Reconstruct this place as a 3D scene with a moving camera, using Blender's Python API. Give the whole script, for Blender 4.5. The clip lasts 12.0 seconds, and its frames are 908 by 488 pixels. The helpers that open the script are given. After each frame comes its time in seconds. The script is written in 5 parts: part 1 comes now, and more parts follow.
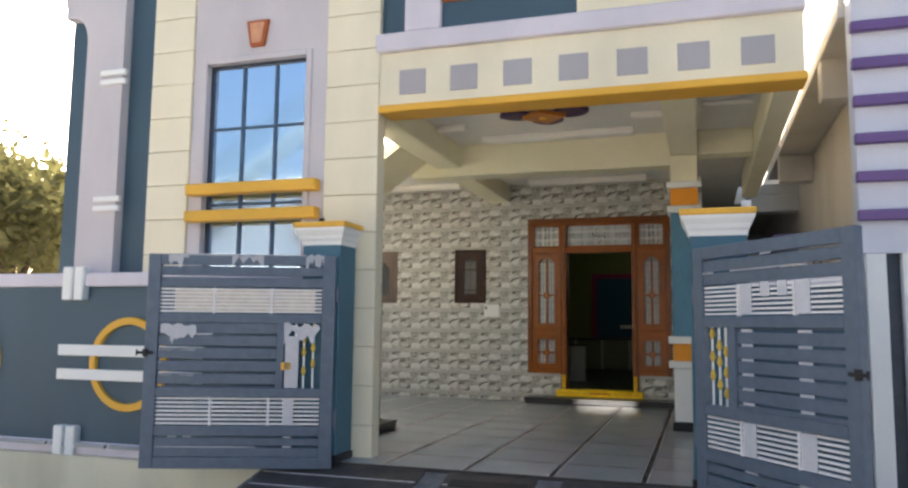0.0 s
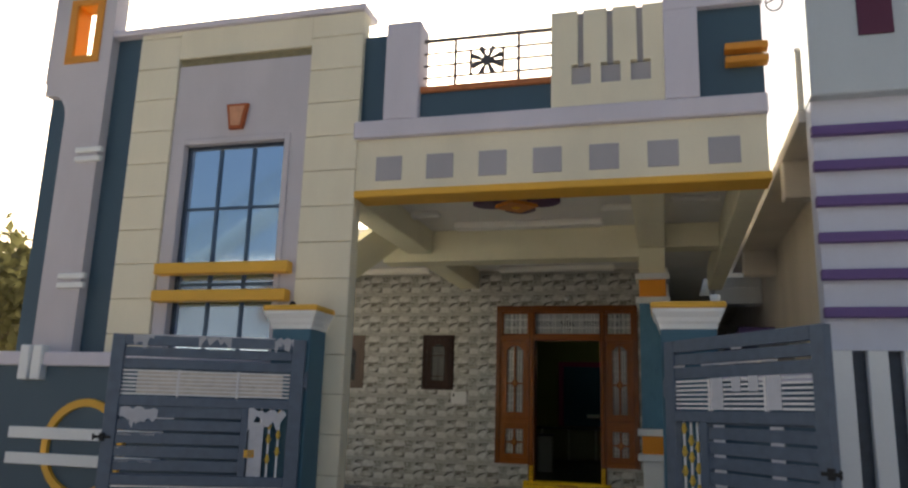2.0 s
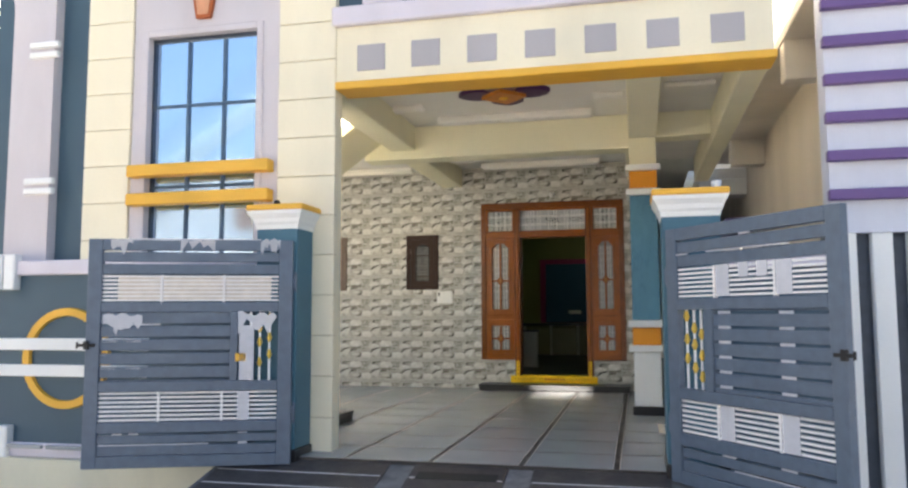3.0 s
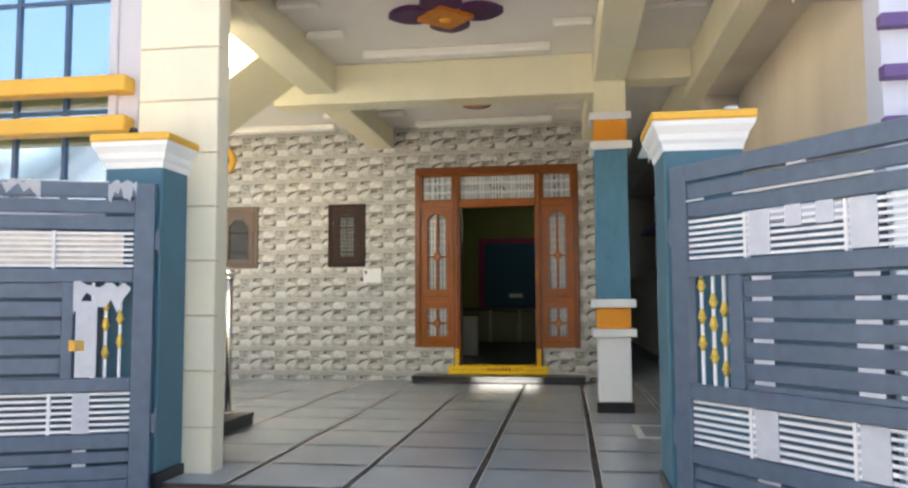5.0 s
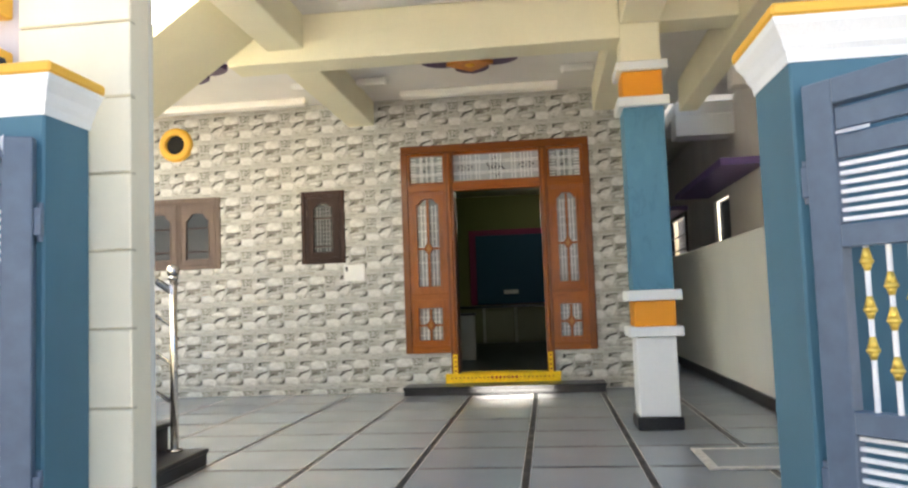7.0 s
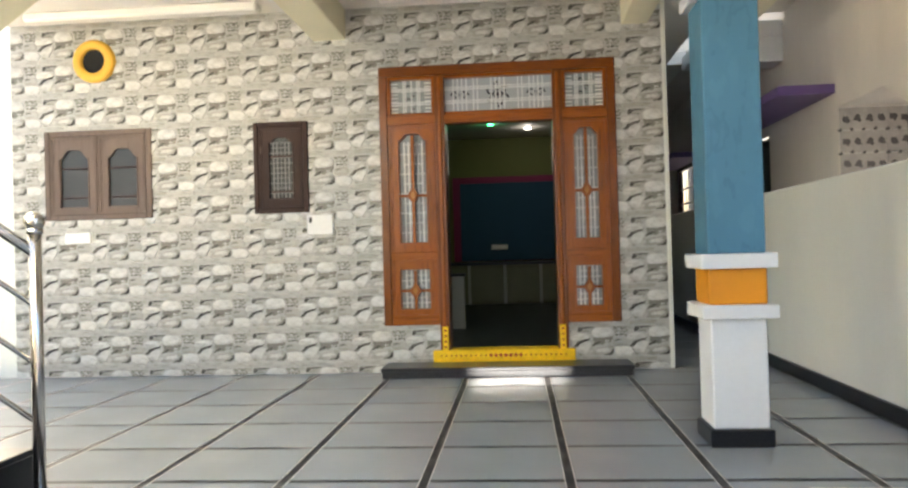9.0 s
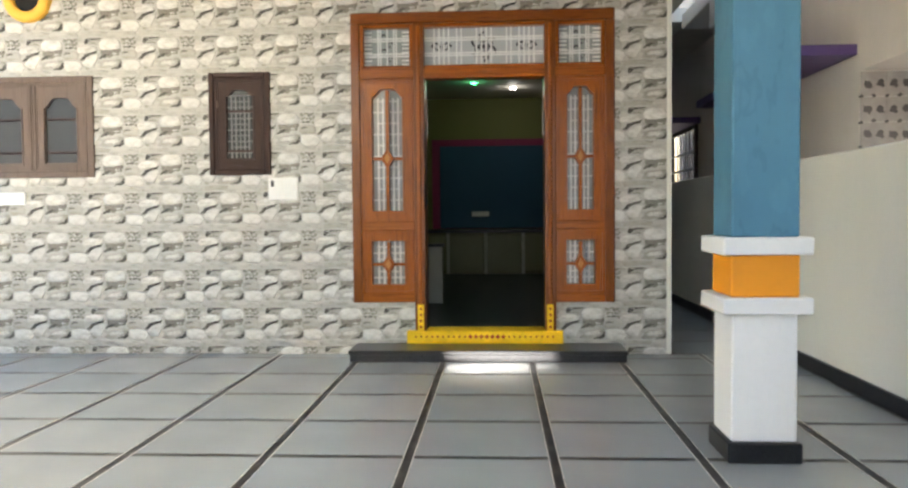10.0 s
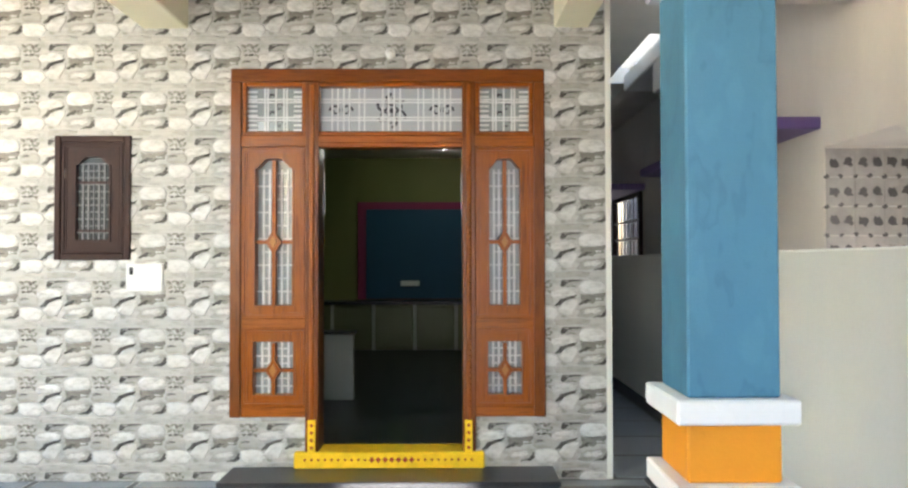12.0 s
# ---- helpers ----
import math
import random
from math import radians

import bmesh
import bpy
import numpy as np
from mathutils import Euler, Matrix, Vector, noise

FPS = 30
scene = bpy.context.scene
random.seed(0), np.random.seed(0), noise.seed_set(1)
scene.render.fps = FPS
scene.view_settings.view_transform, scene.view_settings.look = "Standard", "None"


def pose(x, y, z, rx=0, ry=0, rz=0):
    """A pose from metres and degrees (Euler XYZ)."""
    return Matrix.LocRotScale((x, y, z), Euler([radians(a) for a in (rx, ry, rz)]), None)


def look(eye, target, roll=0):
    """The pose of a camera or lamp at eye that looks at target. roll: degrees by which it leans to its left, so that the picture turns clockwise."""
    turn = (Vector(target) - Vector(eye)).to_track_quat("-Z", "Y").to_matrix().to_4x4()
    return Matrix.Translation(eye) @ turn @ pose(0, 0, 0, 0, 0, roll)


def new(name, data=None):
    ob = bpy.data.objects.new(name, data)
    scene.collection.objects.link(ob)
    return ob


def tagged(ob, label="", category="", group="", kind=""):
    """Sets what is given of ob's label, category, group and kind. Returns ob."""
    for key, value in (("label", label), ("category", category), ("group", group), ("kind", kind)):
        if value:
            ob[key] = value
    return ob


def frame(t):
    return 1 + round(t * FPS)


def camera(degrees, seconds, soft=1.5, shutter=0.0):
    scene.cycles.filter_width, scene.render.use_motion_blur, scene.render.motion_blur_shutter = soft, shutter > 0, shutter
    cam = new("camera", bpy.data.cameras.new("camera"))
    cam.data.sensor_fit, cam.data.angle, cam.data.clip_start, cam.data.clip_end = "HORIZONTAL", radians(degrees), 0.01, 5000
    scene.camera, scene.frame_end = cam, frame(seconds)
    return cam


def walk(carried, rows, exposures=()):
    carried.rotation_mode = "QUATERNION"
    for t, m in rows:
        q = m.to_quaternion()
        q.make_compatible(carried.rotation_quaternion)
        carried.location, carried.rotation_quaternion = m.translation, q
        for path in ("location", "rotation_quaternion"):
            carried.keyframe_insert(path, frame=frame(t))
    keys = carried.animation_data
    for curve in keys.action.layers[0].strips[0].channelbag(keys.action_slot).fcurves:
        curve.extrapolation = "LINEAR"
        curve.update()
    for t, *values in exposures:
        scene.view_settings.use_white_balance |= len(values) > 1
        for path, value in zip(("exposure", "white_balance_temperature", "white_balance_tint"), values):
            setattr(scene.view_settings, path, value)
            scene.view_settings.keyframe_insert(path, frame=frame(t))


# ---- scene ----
cam = camera(60.7, 12.0, soft=2.4)
PATH = [
    (0, (0.168, 0.235, 1.122), (-0.439, 2.128, 1.334), 0.6),
    (0.5, (0.157, 0.214, 1.144), (-0.391, 2.107, 1.485), 0.3),
    (1, (0.142, 0.186, 1.16), (-0.36, 2.069, 1.611), 0.8),
    (1.5, (0.152, 0.193, 1.156), (-0.348, 2.068, 1.642), 1.4),
    (2, (0.115, 0.209, 1.151), (-0.403, 2.093, 1.576), 1.7),
    (2.5, (0.043, 0.29, 1.137), (-0.452, 2.205, 1.437), 0.8),
    (3, (-0.097, 0.426, 1.106), (-0.554, 2.364, 1.288), -0.2),
    (3.2, (-0.146, 0.499, 1.115), (-0.592, 2.443, 1.261), -0.6),
    (4.8, (-0.409, 1.777, 1.011), (-0.706, 3.751, 1.122), -0.6),
    (5, (-0.429, 1.999, 1.009), (-0.716, 3.973, 1.161), -0.3),
    (5.5, (-0.542, 2.364, 1.034), (-0.778, 4.335, 1.277), 0.3),
    (6, (-0.714, 2.654, 1.04), (-0.91, 4.629, 1.285), -0.4),
    (6.5, (-0.752, 3.045, 1.001), (-0.972, 5.024, 1.183), -1.9),
    (6.7, (-0.764, 3.154, 1.004), (-1.0, 5.133, 1.167), -2.1),
    (8.3, (-1.015, 4.48, 1.001), (-1.236, 6.465, 1.101), -1.8),
    (8.5, (-1.062, 4.635, 1.0), (-1.289, 6.621, 1.074), -1.8),
    (9, (-1.173, 5.035, 1.087), (-1.339, 7.028, 1.109), -1.6),
    (9.5, (-1.172, 5.391, 1.132), (-1.302, 7.386, 1.088), -1.5),
    (10, (-1.22, 5.721, 1.155), (-1.333, 7.716, 1.079), -0.5),
    (10.5, (-1.216, 6.013, 1.31), (-1.25, 8.011, 1.233), -0.3),
    (11, (-1.109, 6.25, 1.369), (-1.106, 8.249, 1.324), 0.3),
    (11.5, (-1.015, 6.506, 1.414), (-1.018, 8.506, 1.442), 0.5),
    (12, (-0.935, 6.794, 1.486), (-0.919, 8.793, 1.531), -0.1),
]
EXPOSURES = [(0, 1.33, 6710, 10), (0.5, 0.85, 6810, 10), (1, 0.22, 6810, 10), (1.5, 0.07, 6810, 10), (2, 0.14, 6810, 10), (2.5, 1.07, 6760, 10), (3, 1.77, 6760, 10), (3.2, 1.87, 6810, 10), (5, 2.09, 6810, 10), (5.5, 1.96, 6960, 10), (6, 1.88, 6860, 10), (6.5, 2.14, 6760, 10), (8.5, 2.65, 6800, 10), (9, 2.54, 6650, 10), (9.5, 2.71, 6450, 10), (10, 2.64, 6550, 10), (10.5, 2.71, 6500, 10), (11, 2.91, 6400, 10), (12, 3.06, 6200, 10)]
walk(cam, [(t, look(eye, target, roll)) for t, eye, target, roll in PATH], EXPOSURES)

# ---- world, sun, exposure ----
SUN_AZ, SUN_EL = 28.0, 28.5        # degrees to the left of +y, and above the horizon
world = bpy.data.worlds.new("sky")
scene.world = world
world.use_nodes = True
wn = world.node_tree.nodes
wn.clear()
sky_tex = wn.new("ShaderNodeTexSky")
sky_tex.sky_type = "NISHITA"
sky_tex.sun_disc = False
sky_tex.sun_elevation, sky_tex.sun_rotation = radians(SUN_EL), radians(-SUN_AZ)
sky_tex.dust_density = 6.0
sky_bg, sky_out = wn.new("ShaderNodeBackground"), wn.new("ShaderNodeOutputWorld")
sky_bg.inputs["Strength"].default_value = 0.15
world.node_tree.links.new(sky_tex.outputs[0], sky_bg.inputs[0])
world.node_tree.links.new(sky_bg.outputs[0], sky_out.inputs[0])
sun = new("sun", bpy.data.lights.new("sun", "SUN"))
sun.data.energy, sun.data.angle, sun.data.color = 5.0, radians(0.6), (1.0, 0.93, 0.82)
sun_way = Vector((-math.sin(radians(SUN_AZ)) * math.cos(radians(SUN_EL)), math.cos(radians(SUN_AZ)) * math.cos(radians(SUN_EL)), math.sin(radians(SUN_EL))))
sun.matrix_world = look(sun_way * 60, (0, 0, 0))


# ---- materials ----
def nodes_of(name):
    m = bpy.data.materials.new(name)
    m.use_nodes = True
    nt = m.node_tree
    return m, nt, nt.nodes["Principled BSDF"]


def noise_node(nt, scale, detail=4.0, stretch=(1, 1, 1), rough=0.55, placed=False):
    """placed: the grain runs on from piece to piece instead of starting anew in each."""
    tc, mp, nz = nt.nodes.new("ShaderNodeTexCoord"), nt.nodes.new("ShaderNodeMapping"), nt.nodes.new("ShaderNodeTexNoise")
    mp.inputs["Scale"].default_value, mp.inputs["Location"].default_value = stretch, (0.313, 0.171, 0.437)
    nz.inputs["Scale"].default_value, nz.inputs["Detail"].default_value, nz.inputs["Roughness"].default_value = scale, detail, rough
    if placed:
        nt.links.new(nt.nodes.new("ShaderNodeNewGeometry").outputs["Position"], mp.inputs["Vector"])
    else:
        nt.links.new(tc.outputs["Object"], mp.inputs["Vector"])
    nt.links.new(mp.outputs["Vector"], nz.inputs["Vector"])
    return nz.outputs["Fac"]


def ramp(nt, fac, stops):
    r = nt.nodes.new("ShaderNodeValToRGB")
    while len(r.color_ramp.elements) < len(stops):
        r.color_ramp.elements.new(0.5)
    for e, (p, c) in zip(r.color_ramp.elements, stops):
        e.position, e.color = p, (*c, 1)
    nt.links.new(fac, r.inputs["Fac"])
    return r.outputs["Color"]


def mix(nt, a, b, fac, how="MIX"):
    n = nt.nodes.new("ShaderNodeMix")
    n.data_type, n.blend_type = "RGBA", how
    for s, v in (("A", a), ("B", b), ("Factor", fac)):
        sock = [i for i in n.inputs if i.name == s and (i.type == "RGBA" if s != "Factor" else i.type == "VALUE")][0]
        if isinstance(v, (tuple, list)):
            sock.default_value = (*v, 1)
        elif isinstance(v, (int, float)):
            sock.default_value = v
        else:
            nt.links.new(v, sock)
    return [o for o in n.outputs if o.type == "RGBA"][0]


def bump(nt, bsdf, height, strength, distance):
    b = nt.nodes.new("ShaderNodeBump")
    b.inputs["Strength"].default_value, b.inputs["Distance"].default_value = strength, distance
    nt.links.new(height, b.inputs["Height"])
    nt.links.new(b.outputs["Normal"], bsdf.inputs["Normal"])


def scaled(c, k):
    return tuple(min(1.0, v * k) for v in c)


def paint(name, color, rough=0.6, grain=0.35, wear=0.12, streak=1.0):
    """Wall paint on plaster: faint roller grain, soft stains running down."""
    m, nt, b = nodes_of(name)
    big = noise_node(nt, 1.3, 5, (1, 1, 0.35 * streak))
    col = ramp(nt, big, [(0.3, scaled(color, 1 - wear)), (0.55, color), (0.8, scaled(color, 1 + wear * 0.4))])
    fine = noise_node(nt, 38, 6)
    col = mix(nt, col, scaled(color, 0.82), mathn(nt, "MULTIPLY", mathn(nt, "SUBTRACT", fine, 0.45, True), 0.5))
    nt.links.new(col, b.inputs["Base Color"])
    b.inputs["Roughness"].default_value = rough
    bump(nt, b, noise_node(nt, 90, 3), grain, 0.004)
    return m


def mathn(nt, op, a, v, clamp=False):
    n = nt.nodes.new("ShaderNodeMath")
    n.operation, n.use_clamp = op, clamp
    for i, x in enumerate((a, v)):
        if isinstance(x, (int, float)):
            n.inputs[i].default_value = x
        else:
            nt.links.new(x, n.inputs[i])
    return n.outputs[0]


def plain(name, color, rough=0.5, metal=0.0, var=0.15, scale=14):
    m, nt, b = nodes_of(name)
    nz = noise_node(nt, scale, 5)
    nt.links.new(ramp(nt, nz, [(0.3, scaled(color, 1 - var)), (0.7, scaled(color, 1 + var))]), b.inputs["Base Color"])
    b.inputs["Roughness"].default_value, b.inputs["Metallic"].default_value = rough, metal
    b.inputs["Specular IOR Level"].default_value = 0.35
    return m


def wood(name, dark, light, rough=0.35, along="z", gloss=0.3):
    m, nt, b = nodes_of(name)
    st = {"z": (14, 14, 0.9), "x": (0.9, 14, 14)}[along]
    g = noise_node(nt, 3.2, 8, st, 0.65)
    col = ramp(nt, g, [(0.32, dark), (0.5, light), (0.68, scaled(dark, 1.25)), (0.8, light)])
    col = mix(nt, col, scaled(light, 1.2), mathn(nt, "MULTIPLY", noise_node(nt, 2.0, 2), 0.35))
    nt.links.new(col, b.inputs["Base Color"])
    b.inputs["Roughness"].default_value = rough
    b.inputs["Coat Weight"].default_value, b.inputs["Coat Roughness"].default_value = gloss, 0.2
    b.inputs["Specular IOR Level"].default_value = 0.25
    bump(nt, b, g, 0.12, 0.003)
    return m


def stone_piece(name, tones, rough=0.45, scale=9.0, relief=0.2):
    """Stone whose tone differs from piece to piece."""
    m, nt, b = nodes_of(name)
    oi = nt.nodes.new("ShaderNodeObjectInfo")
    base = ramp(nt, oi.outputs["Random"], [(i / max(1, len(tones) - 1), c) for i, c in enumerate(tones)])
    grain = ramp(nt, noise_node(nt, scale, 8, (1, 1, 1), 0.7, True), [(0.35, (0.84, 0.84, 0.84)), (0.65, (1.12, 1.12, 1.12))])
    col = mix(nt, base, grain, 1.0, "MULTIPLY")
    big = ramp(nt, noise_node(nt, 1.7, 4, placed=True), [(0.35, (0.86, 0.86, 0.87)), (0.7, (1.06, 1.05, 1.03))])
    nt.links.new(mix(nt, col, big, 1.0, "MULTIPLY"), b.inputs["Base Color"])
    rr = ramp(nt, noise_node(nt, 5, 4, placed=True), [(0.3, (rough * 0.75,) * 3), (0.7, (min(1, rough * 1.25),) * 3)])
    nt.links.new(rr, b.inputs["Roughness"])
    b.inputs["Specular IOR Level"].default_value = 0.45
    if relief > 0:
        bump(nt, b, noise_node(nt, 45, 6, placed=True), relief, 0.004)
    return m


def polished_slab(name, tones, rough):
    """Smooth sawn floor stone: tone by slab, soft clouding, faint sheen changes."""
    m, nt, b = nodes_of(name)
    oi = nt.nodes.new("ShaderNodeObjectInfo")
    base = ramp(nt, oi.outputs["Random"], [(i / max(1, len(tones) - 1), c) for i, c in enumerate(tones)])
    cloud = ramp(nt, noise_node(nt, 2.1, 3), [(0.0, (0.88, 0.88, 0.89)), (1.0, (1.10, 1.10, 1.09))])
    nt.links.new(mix(nt, base, cloud, 1.0, "MULTIPLY"), b.inputs["Base Color"])
    b.inputs["Roughness"].default_value = rough
    return m


def ceramic(name, tones, rough=0.38):
    """Printed ceramic stone: tone by lump, with streaks of print."""
    m, nt, b = nodes_of(name)
    ge = nt.nodes.new("ShaderNodeNewGeometry")
    base = ramp(nt, ge.outputs["Random Per Island"], [(i / max(1, len(tones) - 1), c) for i, c in enumerate(tones)])
    print_ = ramp(nt, noise_node(nt, 17, 5, (0.7, 1, 1.5), 0.6), [(0.25, (0.62, 0.61, 0.57)), (0.5, (0.97, 0.97, 0.955)), (0.8, (1.12, 1.12, 1.11))])
    nt.links.new(mix(nt, base, print_, 1.0, "MULTIPLY"), b.inputs["Base Color"])
    b.inputs["Roughness"].default_value = rough
    bump(nt, b, noise_node(nt, 30, 6), 0.35, 0.006)
    return m


CREAM = paint("cream_paint", (0.84, 0.77, 0.58))
CREAM_WALL = paint("pale_cream_paint", (0.86, 0.85, 0.77), wear=0.08)
LILAC = paint("lilac_grey_paint", (0.60, 0.56, 0.58))
LILAC_PALE = paint("pale_lilac_paint", (0.68, 0.64, 0.70))
SLATE = paint("slate_blue_paint", (0.05, 0.098, 0.135), rough=0.5)
BLUE = paint("blue_paint", (0.075, 0.228, 0.335), rough=0.5, grain=0.2, wear=0.28, streak=1.6)
bt = BLUE.node_tree
bb = bt.nodes["Principled BSDF"]
scratch = ramp(bt, noise_node(bt, 5.5, 3, (1, 1, 0.45), 0.6), [(0.40, (1, 1, 1)), (0.445, (0.84, 0.86, 0.87)), (0.47, (1, 1, 1)), (0.56, (1, 1, 1)), (0.60, (1.1, 1.08, 1.06))])
bt.links.new(mix(bt, bb.inputs["Base Color"].links[0].from_socket, scratch, 1.0, "MULTIPLY"), bb.inputs["Base Color"])
# the column's blue again, darkened to carry the duller light on the piers
PIER_BLUE = paint("pier_dulled_blue_paint", (0.052, 0.155, 0.215), rough=0.5, grain=0.2, wear=0.2, streak=1.6)
WHITE = paint("white_paint", (0.86, 0.865, 0.84), wear=0.06)
ORANGE = paint("orange_paint", (0.86, 0.33, 0.01), rough=0.5, wear=0.08)
AMBER = paint("amber_paint", (0.74, 0.30, 0.03), rough=0.5, wear=0.08)
YELLOW = paint("yellow_paint", (0.82, 0.45, 0.05), rough=0.5, wear=0.08)
GREY_SQ = paint("grey_panel_paint", (0.42, 0.40, 0.41))
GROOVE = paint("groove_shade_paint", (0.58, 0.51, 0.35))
CEIL = paint("ceiling_paint", (0.86, 0.82, 0.75), wear=0.05)
BEAM = paint("beam_paint", (0.85, 0.79, 0.57), wear=0.08)
NB_WALL = paint("neighbour_lilac_paint", (0.66, 0.68, 0.76))
NB_CREAM = paint("neighbour_cream_paint", (0.80, 0.75, 0.63), wear=0.14)
BOUND = paint("boundary_cream_paint", (0.91, 0.90, 0.80), wear=0.05)
NB_TOP = paint("neighbour_grey_paint", (0.53, 0.58, 0.60))
NB_SIDE = paint("neighbour_render", (0.76, 0.70, 0.62), rough=0.8, wear=0.14)
PURPLE = paint("purple_paint", (0.14, 0.08, 0.24), rough=0.5)
MAROON = paint("maroon_paint", (0.10, 0.02, 0.05))
PLINTH = paint("plinth_cream", (0.72, 0.68, 0.52), wear=0.25)
GATE = plain("gate_grey_blue_enamel", (0.102, 0.138, 0.188), 0.36, 0.0, 0.1)
GATE_WHITE = plain("white_enamel", (0.80, 0.79, 0.78), 0.35, 0.0, 0.05)
GRILLE = plain("pale_grey_enamel", (0.74, 0.75, 0.74), 0.45, 0.0, 0.08)
FILM = plain("packing_film", (0.80, 0.81, 0.85), 0.3, 0.0, 0.05, 22)
FILM.node_tree.nodes["Principled BSDF"].inputs["Alpha"].default_value = 0.52
BRASS = plain("gold_finial", (0.72, 0.50, 0.10), 0.3, 0.6, 0.12)
STEEL = plain("stainless_steel", (0.62, 0.60, 0.57), 0.18, 1.0, 0.05)
BLACK = plain("black_granite", (0.016, 0.016, 0.018), 0.32, 0.0, 0.35, 70)
SLAB = polished_slab("grey_floor_slab", [(0.31, 0.335, 0.345), (0.34, 0.365, 0.372), (0.325, 0.348, 0.36), (0.365, 0.385, 0.39)], 0.25)
JOINT = stone_piece("dark_floor_strip", [(0.028, 0.025, 0.024), (0.04, 0.037, 0.035)], 0.5, 40, 0.1)
RAMP = stone_piece("ramp_stone", [(0.05, 0.045, 0.047), (0.075, 0.07, 0.07)], 0.55, 24, 0.4)
TEAK = wood("teak", (0.10, 0.022, 0.002), (0.32, 0.086, 0.004), 0.3, gloss=0.12)
TEAK_X = wood("teak_across", (0.10, 0.022, 0.002), (0.32, 0.086, 0.004), 0.3, along="x", gloss=0.12)
TEAK_FRAME = wood("dark_teak", (0.06, 0.014, 0.002), (0.20, 0.052, 0.004), 0.28, gloss=0.25)
TEAK_FRAME_X = wood("dark_teak_across", (0.06, 0.014, 0.002), (0.20, 0.052, 0.004), 0.28, along="x", gloss=0.25)
TEAK_PALE = wood("teak_pale", (0.30, 0.12, 0.03), (0.45, 0.20, 0.05), 0.28, gloss=0.4)
DARKWOOD = wood("dark_stained_wood", (0.014, 0.005, 0.003), (0.034, 0.011, 0.006), 0.45, gloss=0.0)
GREYWOOD = wood("weathered_brown_wood", (0.10, 0.072, 0.06), (0.17, 0.125, 0.10), 0.55, gloss=0.0)
CER_LIGHT = ceramic("stone_tile_white", [(0.66, 0.645, 0.605), (0.60, 0.585, 0.545), (0.70, 0.69, 0.655), (0.63, 0.615, 0.575)])
CER_MID = ceramic("stone_tile_tan", [(0.40, 0.377, 0.33), (0.45, 0.434, 0.395), (0.37, 0.355, 0.315)])
CER_DARK = ceramic("stone_tile_dark", [(0.065, 0.058, 0.045), (0.105, 0.095, 0.078), (0.045, 0.039, 0.032)])
CER_BASE = ceramic("stone_tile_bed", [(0.46, 0.445, 0.405), (0.50, 0.485, 0.445)])
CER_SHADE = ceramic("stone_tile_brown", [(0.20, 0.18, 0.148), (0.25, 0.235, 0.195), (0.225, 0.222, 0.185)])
CERAMICS = [CER_LIGHT, CER_MID, CER_DARK, CER_BASE, CER_SHADE]
FLOWER = plain("ornament_purple", (0.07, 0.02, 0.08), 0.4)
ORN_GOLD = plain("ornament_orange", (0.62, 0.22, 0.03), 0.4)
DARK_IN = plain("dark_inside", (0.012, 0.012, 0.012), 0.8)
# green, blue and laminates darkened, so the room's dimness is in their colour
ROOM = paint("room_green_paint", (0.21, 0.20, 0.05))
ROOM_BLUE = paint("room_blue_paint", (0.007, 0.065, 0.14))
ROOM_RED = paint("room_magenta_paint", (0.30, 0.02, 0.09))
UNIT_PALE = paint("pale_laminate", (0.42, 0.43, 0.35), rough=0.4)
UNIT = paint("unit_dimmed_cream_laminate", (0.15, 0.15, 0.065), rough=0.4)
LEAF = plain("leaf_green", (0.16, 0.15, 0.06), 0.55, 0.0, 0.5, 2.0)
lt = LEAF.node_tree
lb, thin, both = lt.nodes["Principled BSDF"], lt.nodes.new("ShaderNodeBsdfTranslucent"), lt.nodes.new("ShaderNodeMixShader")
lt.links.new(lb.inputs["Base Color"].links[0].from_socket, thin.inputs["Color"])
both.inputs[0].default_value = 0.5
lt.links.new(lb.outputs[0], both.inputs[1])
lt.links.new(thin.outputs[0], both.inputs[2])
lt.links.new(both.outputs[0], lt.nodes["Material Output"].inputs["Surface"])
BARK = plain("bark", (0.12, 0.085, 0.06), 0.9, 0.0, 0.3, 9)
EARTH = plain("road_dust", (0.54, 0.50, 0.45), 0.95, 0.0, 0.2, 1.5)
RUBBER = plain("black_rubber", (0.02, 0.02, 0.02), 0.6)
PLASTIC = plain("white_plastic", (0.80, 0.79, 0.76), 0.35, 0.0, 0.03)


def pane_material(name, color, metal, rough):
    m, nt, b = nodes_of(name)
    b.inputs["Base Color"].default_value = (*color, 1)
    b.inputs["Metallic"].default_value, b.inputs["Roughness"].default_value = metal, rough
    bump(nt, b, noise_node(nt, 1.1, 2), 0.03, 0.02)
    return m


BLUE_GLASS = pane_material("blue_mirror_glass", (0.50, 0.66, 0.84), 0.92, 0.07)
FROST = pane_material("frosted_glass", (0.33, 0.355, 0.35), 0.0, 0.06)
FROST_PALE = pane_material("pale_frosted_glass", (0.46, 0.48, 0.50), 0.0, 0.12)
SMOKE = pane_material("smoked_glass", (0.03, 0.033, 0.033), 0.0, 0.2)
GRILLE_DK = plain("dull_steel", (0.15, 0.15, 0.15), 0.5, 0.2, 0.1)
ETCH = plain("etched_dark", (0.03, 0.025, 0.035), 0.5)


